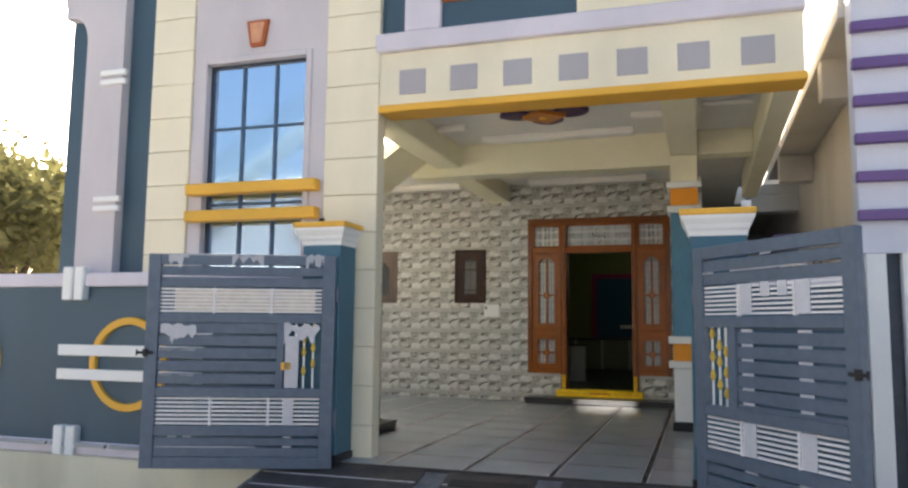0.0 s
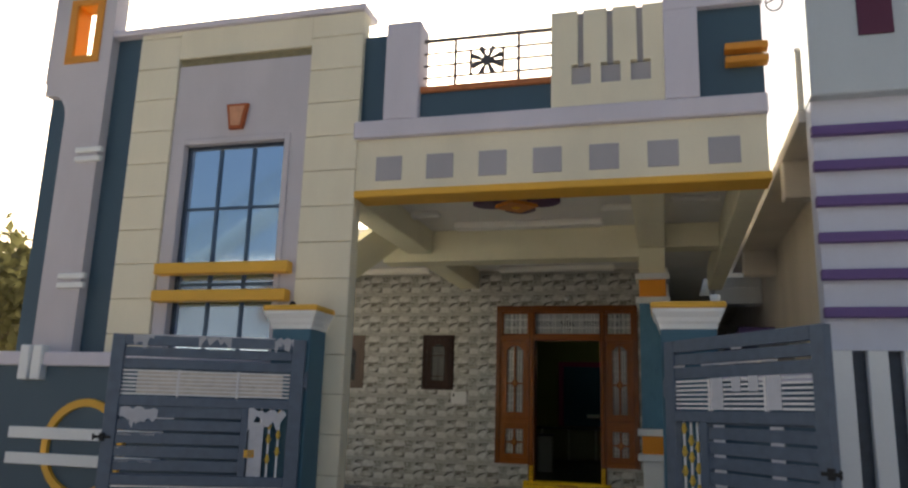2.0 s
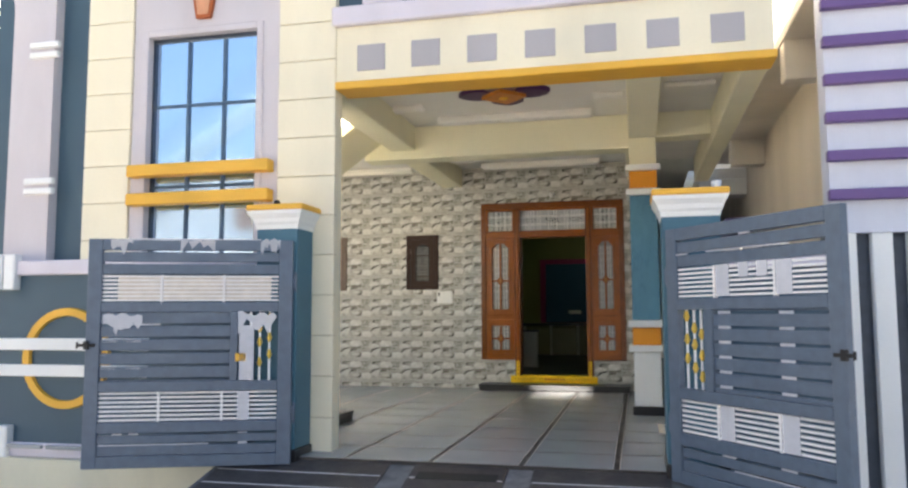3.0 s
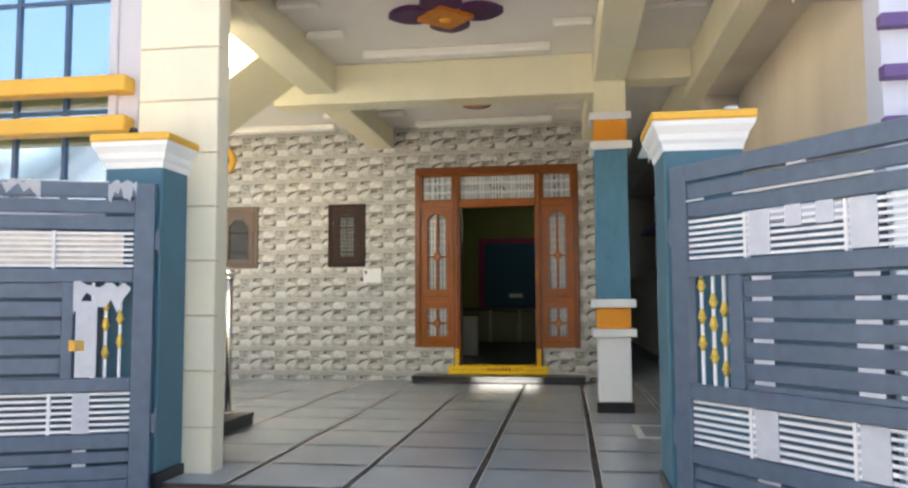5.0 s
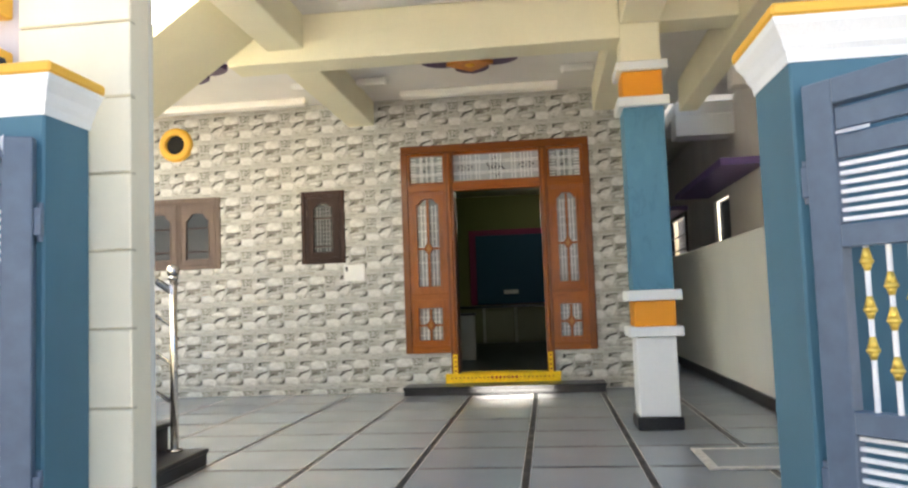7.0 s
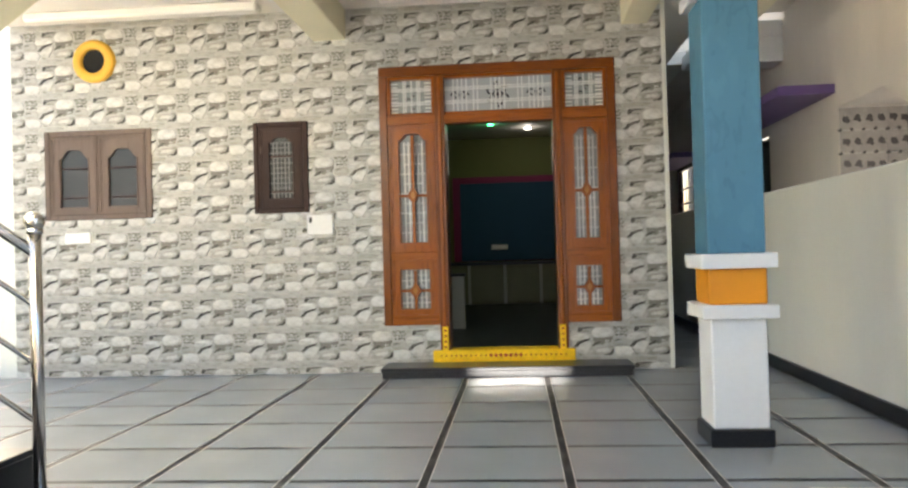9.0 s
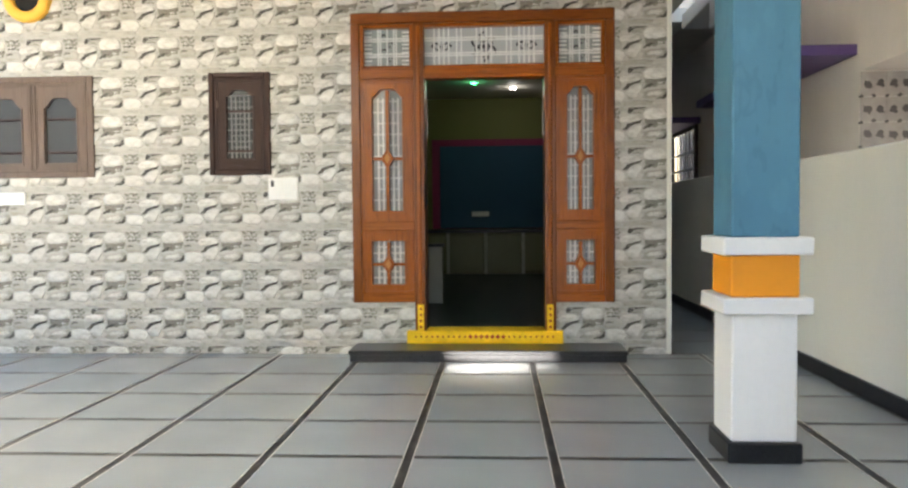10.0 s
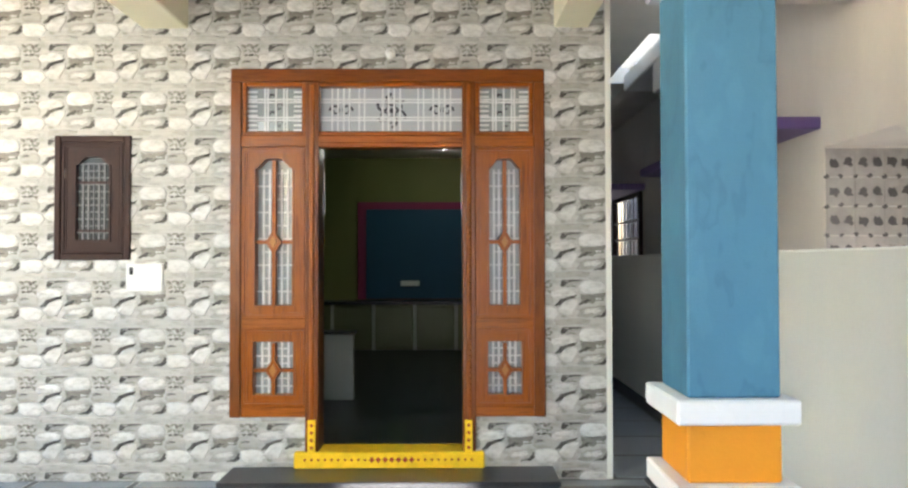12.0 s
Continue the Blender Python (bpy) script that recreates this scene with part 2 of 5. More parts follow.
def glow(name, color, strength):
    m, nt, b = nodes_of(name)
    b.inputs["Base Color"].default_value = (*color, 1)
    b.inputs["Emission Color"].default_value, b.inputs["Emission Strength"].default_value = (*color, 1), strength
    return m


LAMP_WHITE, LAMP_GREEN = glow("lamp_white", (1, 0.95, 0.9), 9.0), glow("lamp_green", (0.05, 0.9, 0.25), 4.0)


# ---- builders ----
def box(bm, x0, x1, y0, y1, z0, z1, bev=0.0):
    vs = [bm.verts.new((x, y, z)) for x in (x0, x1) for y in (y0, y1) for z in (z0, z1)]
    fs = [bm.faces.new([vs[i] for i in q]) for q in ((0, 1, 3, 2), (4, 6, 7, 5), (0, 4, 5, 1), (2, 3, 7, 6), (0, 2, 6, 4), (1, 5, 7, 3))]
    if bev:
        es = list({e for f in fs for e in f.edges})
        bmesh.ops.bevel(bm, geom=es, offset=bev, segments=1, affect="EDGES", profile=0.5)
    return bm


def boxes(*rows, bev=0.0):
    bm = bmesh.new()
    for r in rows:
        box(bm, *r, bev=bev)
    return bm


def prism(bm, pts, axis, a, b):
    """Extrude a closed outline along an axis from a to b; pts are the two other coordinates in x, y, z order."""
    def at(p, v):
        q = list(p)
        q.insert("xyz".index(axis), v)
        return q
    lo, hi = [bm.verts.new(at(p, a)) for p in pts], [bm.verts.new(at(p, b)) for p in pts]
    bm.faces.new(lo)
    bm.faces.new(list(reversed(hi)))
    for i in range(len(pts)):
        j = (i + 1) % len(pts)
        bm.faces.new((lo[j], lo[i], hi[i], hi[j]))
    bmesh.ops.recalc_face_normals(bm, faces=bm.faces)
    return bm


def tube(bm, p, q, r, seg=12, r2=None):
    p, q = Vector(p), Vector(q)
    d = q - p
    m = Matrix.Translation((p + q) / 2) @ d.to_track_quat("Z", "Y").to_matrix().to_4x4()
    bmesh.ops.create_cone(bm, cap_ends=True, segments=seg, radius1=r, radius2=r if r2 is None else r2, depth=d.length, matrix=m)
    return bm


def ball(bm, c, r, u=14, v=9, s=(1, 1, 1)):
    bmesh.ops.create_uvsphere(bm, u_segments=u, v_segments=v, radius=r, matrix=Matrix.Translation(c) @ Matrix.Diagonal((*s, 1)))
    return bm


def mesh_of(name, bm, mats, smooth=False):
    me = bpy.data.meshes.new(name)
    bmesh.ops.recalc_face_normals(bm, faces=bm.faces)
    bm.to_mesh(me)
    bm.free()
    for m in mats if isinstance(mats, (list, tuple)) else [mats]:
        me.materials.append(m)
    if smooth:
        me.polygons.foreach_set("use_smooth", [True] * len(me.polygons))
    return me


def part(name, bm, material, parent, label="", smooth=False):
    ob = new(name, mesh_of(name, bm, material, smooth))
    ob.parent = parent
    if label:
        ob["label"] = label
    return ob


def piece(name, mesh, parent, loc=(0, 0, 0)):
    ob = new(name, mesh)
    ob.parent = parent
    ob.location = loc
    return ob


def thing(name, at, label, category, group="", rz=0.0):
    ob = new(name)
    ob.matrix_world = pose(*at, 0, 0, rz)
    ob.empty_display_size = 0.1
    return tagged(ob, label, category, group)


def solid(name, bm, material, label="", category="", kind="structure", smooth=False):
    return tagged(new(name, mesh_of(name, bm, material, smooth)), label, category, "", kind)


def cut_rects(rect, holes):
    """What is left of a rectangle (u0, u1, v0, v1) after taking holes out of it."""
    left = [rect]
    for h0, h1, k0, k1 in holes:
        nxt = []
        for a0, a1, b0, b1 in left:
            if h0 >= a1 or h1 <= a0 or k0 >= b1 or k1 <= b0:
                nxt.append((a0, a1, b0, b1))
                continue
            if b0 < k0:
                nxt.append((a0, a1, b0, k0))
            if k1 < b1:
                nxt.append((a0, a1, k1, b1))
            m0, m1 = max(b0, k0), min(b1, k1)
            if a0 < h0:
                nxt.append((a0, h0, m0, m1))
            if h1 < a1:
                nxt.append((h1, a1, m0, m1))
        left = nxt
    return [r for r in left if r[1] - r[0] > 0.004 and r[3] - r[2] > 0.004]


def wall_x(name, x0, x1, y0, y1, z0, z1, holes, material, label=""):
    """A wall that runs along x, with openings (x0, x1, z0, z1) through it."""
    return solid(name, boxes(*[(a, b, y0, y1, c, d) for a, b, c, d in cut_rects((x0, x1, z0, z1), holes)]), material, label, "wall")


# added spot for the step's bright patch, standing in for a guessed sun reflection
patch_spot = new("step_patch_spot", bpy.data.lights.new("step_patch_spot", "SPOT"))
patch_spot.data.energy, patch_spot.data.spot_size, patch_spot.data.spot_blend, patch_spot.data.shadow_soft_size = 34000.0, radians(2.6), 0.3, 0.04
patch_spot.data.color = (1.0, 0.95, 0.88)
patch_spot.matrix_world = look((-2.6, -8.7, 3.4), (-1.2, 11.72, 0.055)) @ Matrix.Diagonal((1, 0.09, 1, 1))

# ---- ground, road, ramp ----
ROAD = -0.47
bm = bmesh.new()
bmesh.ops.create_grid(bm, x_segments=2, y_segments=2, size=900, matrix=Matrix.Translation((0, 0, ROAD)))
ground = solid("ground", bm, EARTH, "dusty pale brown earth of the lane and plots", "ground")
CONCRETE = paint("grey_facade_paint", (0.10, 0.115, 0.14), rough=0.7, wear=0.15)
# unseen houses made up for bounced light and the blue window's reflections
across = tagged(new("house_stand_in"), "unseen grey stand-in houses with a stair, for bounce and reflections", "house", "", "structure")
part("wall", boxes((-30, 30, -9.2, -9.0, ROAD, 5.6)), CONCRETE, across)
part("coping", boxes((-30, 30, -9.3, -8.9, 5.6, 5.75), bev=0.02), WHITE, across, "white roof coping")
part("floor_band", boxes((-30, 30, -9.0, -8.93, 2.75, 2.95), bev=0.01), WHITE, across, "white band between the storeys")
for k in range(12):
    x = -26.0 + 4.6 * k
    for z in (0.5, 3.75):
        part("shutter", boxes((x, x + 1.3, -9.0, -8.95, z, z + 1.35), bev=0.01), DARKWOOD, across, "dark closed shutter")
for y in (-8.2, -8.85):
    part("stair_stringer", prism(bmesh.new(), [(-16.4, 4.1), (-16.4, 4.35), (-10.2, 8.25), (-10.2, 8.0)], "y", y, y + 0.08), SLATE, across, "dark sloping stair stringer")
for d, r in ((0.55, 0.03), (0.95, 0.045)):
    part("stair_rail", tube(bmesh.new(), (-16.4, -8.16, 4.3 + d), (-10.2, -8.16, 8.2 + d), r, 8), SLATE, across)

RX0, RX1, RY0, RY1 = -3.35, 0.62, 4.35, 6.2
bm = bmesh.new()
prism(bm, [(RY0, ROAD - 0.05), (RY1, ROAD - 0.05), (RY1, -0.03), (RY0, ROAD + 0.005)], "x", RX0, RX1)
ramp_ob = solid("ramp", bm, plain("worn_cement", (0.16, 0.16, 0.16), 0.85, 0.0, 0.3, 9), "cement ramp with dark stone panels before the gate", "ramp")

# ---- house: floor slab under the paving, side walls, roof ----
floor = solid("floor", boxes((-3.09, 1.1, 6.2, 6.5, ROAD, -0.0015), (-6.4, 1.1, 6.5, 12.12, ROAD, -0.0015), (0.15, 1.1, 12.12, 21, ROAD, -0.0015)), JOINT, "porch floor of grey slabs between dark strips", "floor")
solid("plinth", boxes((-9.5, RX0 - 0.02, 6.18, 6.4, ROAD, -0.11)), PLINTH, "cream plastered plinth under the boundary wall", "plinth")

# main wall with the stone-look tiles
DOOR = (-2.42, -0.27, 0.43, 2.81)
DOOR_LOW = (-1.905, -0.745, 0.0, 0.44)
VENT = (-3.62, -3.1, 1.50, 2.35)
WIN = (-5.67, -4.61, 1.495, 2.345)
HOLES = [DOOR, DOOR_LOW, VENT, WIN]
YW = 12.12
wall_north = wall_x("wall_north", -6.0, 0.15, YW + 0.012, YW + 0.24, -0.02, 3.9, [(a + 0.01, b - 0.01, c, d - 0.01) for a, b, c, d in HOLES], CREAM_WALL, "porch wall clad in stone-look ceramic tiles")
wall_east = solid("wall_east", boxes((-0.09, 0.15, YW + 0.24, 21, -0.02, 3.9), (0.15, 0.19, YW - 0.006, YW + 0.24, 0, 3.4)), CREAM_WALL, "pale cream side wall of the house", "wall")
wall_west = solid("wall_west", boxes((-6.24, -6.0, YW + 0.012, 21, -0.02, 3.9)), CREAM_WALL, "pale cream side wall of the house", "wall")

# front block: cream banded piers, lilac panel, blue window
YF = 6.48
BW = (-4.37, -3.295, 1.62, 3.63)
BWH = (BW[0] - 0.01, BW[1] + 0.01, BW[2], BW[3] + 0.01)
front = wall_x("wall_front", -5.0, -2.556, YF + 0.03, YF + 0.15, -0.02, 4.86, [BWH], CREAM, "front wall in cream and lilac paint")


def banded(x0, x1, z0, z1, first):
    zs = [z0] + [z for z in [first + 0.335 * k for k in range(20)] if z0 + 0.05 < z < z1 - 0.05] + [z1]
    for a, b in zip(zs, zs[1:]):
        part("plaster_band", boxes((x0, x1, YF - 0.02, YF + 0.03, a + 0.004, b - 0.004), bev=0.005), CREAM, front)
    # darker cream backing holds the grooves' shade in its colour
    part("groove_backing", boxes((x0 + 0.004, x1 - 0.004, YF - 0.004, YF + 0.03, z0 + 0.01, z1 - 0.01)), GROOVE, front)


banded(-5.0, -4.53, 1.2, 4.86, 1.45)
banded(-3.075, -2.55, -0.02, 4.86, 0.27)
part("pier_return", boxes((-3.0, -2.87, YF + 0.155, 7.27, -0.001, 3.088), bev=0.006), CREAM_WALL, front, "pale cream return behind the front pier")
part("plaster_band", boxes((-4.53, -3.075, YF - 0.02, YF + 0.03, 4.55, 4.86), bev=0.006), CREAM, front)
# the recess under the top course is shade, put into this strip's colour
part("shadow_strip", boxes((-4.51, -3.09, YF + 0.012, YF + 0.03, 4.475, 4.548)), plain("strip_shade_paint", (0.22, 0.19, 0.11), 0.7), front, "dark strip coloured as the shade under the top course")
part("lilac_panel", boxes(*[(a, b, YF + 0.005, YF + 0.03, c, d) for a, b, c, d in cut_rects((-4.525, -3.08, 1.2, 4.47), [BWH])]), LILAC, front)
part("coping", boxes((-5.34, -2.53, YF - 0.05, YF + 0.3, 4.862, 4.93), bev=0.01), LILAC_PALE, front, "pale lilac coping")
part("reveal", boxes((-4.43, -4.37, YF - 0.012, YF + 0.1, 1.62, 3.69), (-3.295, -3.235, YF - 0.012, YF + 0.1, 1.62, 3.69), (-4.37, -3.295, YF - 0.012, YF + 0.1, 3.63, 3.69), bev=0.006), LILAC, front, "lilac plaster window surround")
for z0, z1 in ((2.335, 2.44), (2.08, 2.185)):
    part("plaster_bar", boxes((-4.49, -3.12, YF - 0.11, YF + 0.02, z0, z1), bev=0.008), YELLOW, front, "yellow painted bar across the window")
bm = bmesh.new()
prism(bm, [(-3.93, 4.01), (-3.70, 4.01), (-3.745, 3.76), (-3.885, 3.76)], "y", YF - 0.035, YF + 0.012)
shield = part("plaster_shield", bm, plain("red_brown_paint", (0.40, 0.10, 0.03), 0.6), front, "red-brown plaster shield")
bm = bmesh.new()
prism(bm, [(-3.895, 3.985), (-3.735, 3.985), (-3.765, 3.79), (-3.865, 3.79)], "y", YF - 0.042, YF - 0.03)
part("face", bm, plain("salmon_paint", (0.60, 0.30, 0.17), 0.6), shield)

window_1 = tagged(new("window_1"), "tall window of blue mirror glass in dark frames", "window", "", "structure")
xs = [BW[0], -4.005, -3.65, BW[1] - 0.005]
FRAME_DK = plain("dark_aluminium", (0.045, 0.06, 0.085), 0.4, 0.3)
FRAME_BLUE = plain("blue_grey_aluminium", (0.075, 0.12, 0.18), 0.4, 0.3)
part("window_frame", boxes((BW[0], BW[1], YF + 0.068, YF + 0.125, BW[3] - 0.03, BW[3]), (BW[0], BW[0] + 0.022, YF + 0.068, YF + 0.125, BW[2], BW[3] - 0.03), (BW[1] - 0.03, BW[1], YF + 0.068, YF + 0.125, BW[2], BW[3] - 0.03)), FRAME_DK, window_1)
for x in xs[1:3]:
    part("mullion", boxes((x - 0.016, x + 0.016, YF + 0.072, YF + 0.12, BW[2], BW[3] - 0.04), bev=0.003), FRAME_BLUE, window_1)
for z in (3.0, 2.26):
    part("transom", boxes((BW[0] + 0.04, BW[1] - 0.04, YF + 0.076, YF + 0.115, z - 0.014, z + 0.014), bev=0.003), FRAME_BLUE, window_1)
for i in range(3):
    for a, b in ((BW[2], 2.246), (2.274, 2.986), (3.014, BW[3] - 0.025)):
        part("pane", boxes((xs[i] + 0.015, xs[i + 1] - 0.015, YF + 0.09, YF + 0.098, a, b)), BLUE_GLASS, window_1)

# tower strip at the end of the front
tower = tagged(new("tower"), "slim lilac and slate tower with an orange slot", "tower", "", "structure")
part("recess", boxes((-6.08, -5.33, YF + 0.05, YF + 0.2, -0.1, 4.40), (-5.33, -5.0, YF + 0.05, YF + 0.2, -0.1, 4.86)), SLATE, tower, "slate blue recessed strip")
bm = bmesh.new()
arc = [(-5.98 + 0.19 * math.sin(a), 3.99 + 0.27 * math.cos(a)) for a in [radians(k * 15) for k in range(7)]]
prism(bm, [(-5.33, -0.1), (-5.33, 4.40), (-6.08, 4.40), (-6.08, 4.262)] + arc + [(-5.79, -0.1)], "y", YF - 0.06, YF + 0.06)
part("shaft", bm, LILAC, tower)
SL = (-5.80, -5.56, 4.68, 5.26)
part("head", boxes(*[(a, b, YF - 0.06, YF + 0.12, c, d) for a, b, c, d in cut_rects((-6.10, -5.33, 4.40, 5.50), [SL])]), LILAC, tower)
part("cap", boxes((-6.16, -5.27, YF - 0.12, YF + 0.18, 5.50, 5.58), bev=0.01), LILAC_PALE, tower)
part("slot_frame", boxes(*[(a, b, YF - 0.075, YF - 0.055, c, d) for a, b, c, d in cut_rects((-5.89, -5.47, 4.60, 5.33), [SL])], bev=0.004), AMBER, tower, "amber plaster frame round the slot")
part("slot_lining", boxes((SL[0], SL[0] + 0.012, YF - 0.06, YF + 0.12, SL[2], SL[3]), (SL[1] - 0.012, SL[1], YF - 0.06, YF + 0.12, SL[2], SL[3]), (SL[0], SL[1], YF - 0.06, YF + 0.12, SL[3] - 0.012, SL[3])) , ORANGE, tower, "orange lining of the slot")
for z in (3.505, 3.60, 2.222, 2.315):
    part("plaster_fillet", boxes((-5.575, -5.265, YF - 0.10, YF - 0.05, z, z + 0.055), bev=0.008), WHITE, tower, "white plaster fillet")

# ---- porch front beam and parapet ----
beam = tagged(new("porch_front"), "cream porch beam with grey squares and a yellow lip", "beam", "", "structure")
part("beam", boxes((-2.55, 0.95, YF, YF + 0.27, 3.075, 3.56)), CREAM, beam)
part("lip", boxes((-2.55, 0.965, YF - 0.035, YF + 0.27, 3.01, 3.075), bev=0.008), YELLOW, beam, "yellow painted lip")
for k in range(7):
    x = -2.36 + k * (0.498 + 2.36) / 6
    part("square_panel", boxes((x, x + 0.245, YF - 0.008, YF + 0.01, 3.165, 3.39), bev=0.003), GREY_SQ, beam)
part("ledge", boxes((-2.58, 0.965, YF - 0.05, YF + 0.27, 3.562, 3.73), bev=0.012), LILAC_PALE, beam, "pale lilac ledge")
par = tagged(new("parapet"), "roof parapet in slate, lilac and cream", "parapet", "", "structure")
part("recess_wall", boxes((-2.56, -2.30, YF + 0.06, YF + 0.2, 3.73, 4.62)), SLATE, par)
part("post", boxes((-2.31, -1.975, YF - 0.04, YF + 0.24, 3.73, 4.69), bev=0.012), LILAC_PALE, par)
part("low_wall", boxes((-1.975, -0.775, YF + 0.03, YF + 0.17, 3.73, 3.985)), SLATE, par)
part("low_coping", boxes((-1.975, -0.775, YF, YF + 0.2, 3.985, 4.045), bev=0.008), plain("orange_brown_coping", (0.50, 0.17, 0.06), 0.5), par, "orange brown coping")
hx = [-0.60, -0.35, -0.10]
hol = [(x + 0.055, x + 0.105, 4.12, 4.63) for x in hx] + [(x, x + 0.165, 3.935, 4.12) for x in hx]
part("slotted_wall", boxes(*[(a, b, YF - 0.02, YF + 0.2, c, d) for a, b, c, d in cut_rects((-0.775, 0.175, 3.73, 4.625), hol)]), CREAM, par, "cream wall with three keyhole slots")
for a, b, c, d in hol:
    part("slot_back", boxes((a, b, YF + 0.02, YF + 0.19, c, d - 0.01)), GREY_SQ, par)
part("end_frame", boxes(*[(a, b, YF - 0.05, YF + 0.22, c, d) for a, b, c, d in cut_rects((0.175, 0.965, 3.73, 4.66), [(0.45, 0.97, 3.732, 4.53)])], bev=0.006), LILAC_PALE, par)
part("end_recess", boxes((0.45, 0.955, YF + 0.02, YF + 0.2, 3.73, 4.53)), SLATE, par)
for z in (4.10, 3.985):
    part("orange_fin", boxes((0.655, 0.985, YF - 0.09, YF + 0.03, z, z + 0.06), bev=0.006), AMBER, par)
RAIL_DK = plain("dull_dark_steel", (0.10, 0.10, 0.105), 0.5, 0.2, 0.15)
rail = thing("roof_railing", (-1.375, YF + 0.1, 4.045), "thin steel roof railing with a star ornament", "railing")
for z, r in ((0.49, 0.02), (0.36, 0.011), (0.24, 0.011), (0.12, 0.011)):
    part("rail", tube(bmesh.new(), (-0.6, 0, z), (0.6, 0, z), r, 8), RAIL_DK, rail)
for x in (-0.30, 0.29):
    part("baluster", tube(bmesh.new(), (x, 0, 0), (x, 0, 0.49), 0.016, 8), RAIL_DK, rail)
star = part("star_hub", tube(bmesh.new(), (0, -0.02, 0.245), (0, 0.005, 0.245), 0.035, 12), RAIL_DK, rail)
for k in range(8):
    a = radians(45 * k + 22.5)
    part("ray", tube(bmesh.new(), (0.03 * math.cos(a), -0.01, 0.245 + 0.03 * math.sin(a)), (0.15 * math.cos(a), -0.01, 0.245 + 0.14 * math.sin(a)), 0.016, 6, 0.028), RAIL_DK, star)
for s in (-1, 1):
    part("side_bar", boxes((s * 0.15 - 0.012, s * 0.15 + 0.012, -0.02, 0.0, 0.12, 0.37), bev=0.003), RAIL_DK, rail)

# roof slab, beams, ceilings
ZC = 3.38
ceiling = solid("ceiling", boxes((-2.98, 0.95, YF + 0.27, 9.45, ZC, ZC + 0.14), (-6.0, 0.95, 9.62, YW, ZC, ZC + 0.14), (-2.98, 0.95, 9.45, 9.62, ZC, ZC + 0.14)), CEIL, "white porch ceiling with raised plaster strips", "ceiling")


def ceiling_strips(x0, x1, y0, y1):
    bm = bmesh.new()
    for y in (y0 + 0.32, y1 - 0.32):
        box(bm, x0 + 0.38, x1 - 0.38, y - 0.08, y + 0.08, ZC - 0.085, ZC, 0.02)
    for y in (y0 + 0.36 * (y1 - y0), y0 + 0.64 * (y1 - y0)):
        for a, b in ((x0 + 0.02, x0 + 0.36), (x1 - 0.36, x1 - 0.02)):
            box(bm, a, b, y - 0.06, y + 0.06, ZC - 0.075, ZC, 0.02)
    return part("plaster_strip", bm, CEIL, ceiling)


ceiling_strips(-2.67, -0.15, YF + 0.3, 9.3)
ceiling_strips(-2.72, -0.2, 9.62, YW)
ceiling_strips(-6.0, -3.05, 9.62, YW)
for x0, x1 in ((0.16, 0.74),):
    for y in (7.6, 8.2):
        part("plaster_strip", boxes((x0 + 0.05, x1 - 0.05, y - 0.06, y + 0.06, ZC - 0.05, ZC), bev=0.015), CEIL, ceiling)
for nm, r, lab in (("cross_beam", (-3.32, -0.15, 9.32, 9.62, 2.99, ZC), "cream beam over the porch column"), ("cross_beam", (0.15, 0.75, 9.32, 9.62, 3.1, ZC), "short cream beam beside the column"),
                   ("side_beam", (-2.98, -2.67, YF + 0.27, 9.32, 3.09, ZC), "cream porch beam"), ("side_beam", (-3.03, -2.72, 9.62, YW, 3.09, ZC), "cream beam that meets the tiled wall"),
                   ("side_beam", (-0.15, 0.15, YF + 0.27, 9.32, 3.1, ZC), "cream beam from front to column"), ("side_beam", (-0.2, 0.04, 9.62, YW, 3.1, ZC), "cream beam from column to tiled wall"),
                   ("edge_beam", (0.75, 0.95, YF + 0.27, YW, 3.03, ZC), "cream beam along the open porch edge")):
    solid(nm, boxes(r, bev=0.008), BEAM, lab, "beam")
# passage slabs widened and an unseen tall upstand added, to shade the passage
solid("roof", boxes((-6.2, 0.14, YW + 0.02, 21, 3.9, 4.05), (-2.95, 0.95, YF + 0.3, YW, ZC + 0.145, 3.6), (0.83, 0.95, YF + 0.25, YW + 0.2, 3.6, 3.9), (0.15, 1.0, 15.0, 26, ZC, ZC + 0.16), (0.15, 0.9, YW + 0.01, 13.2, ZC, ZC + 0.16), (0.15, 0.75, 13.2, 15.0, ZC, ZC + 0.16), (0.63, 0.75, YW + 0.01, 26, ZC + 0.16, 5.8)), CREAM_WALL, "flat concrete roof with an added upstand that blocks the sun", "roof")


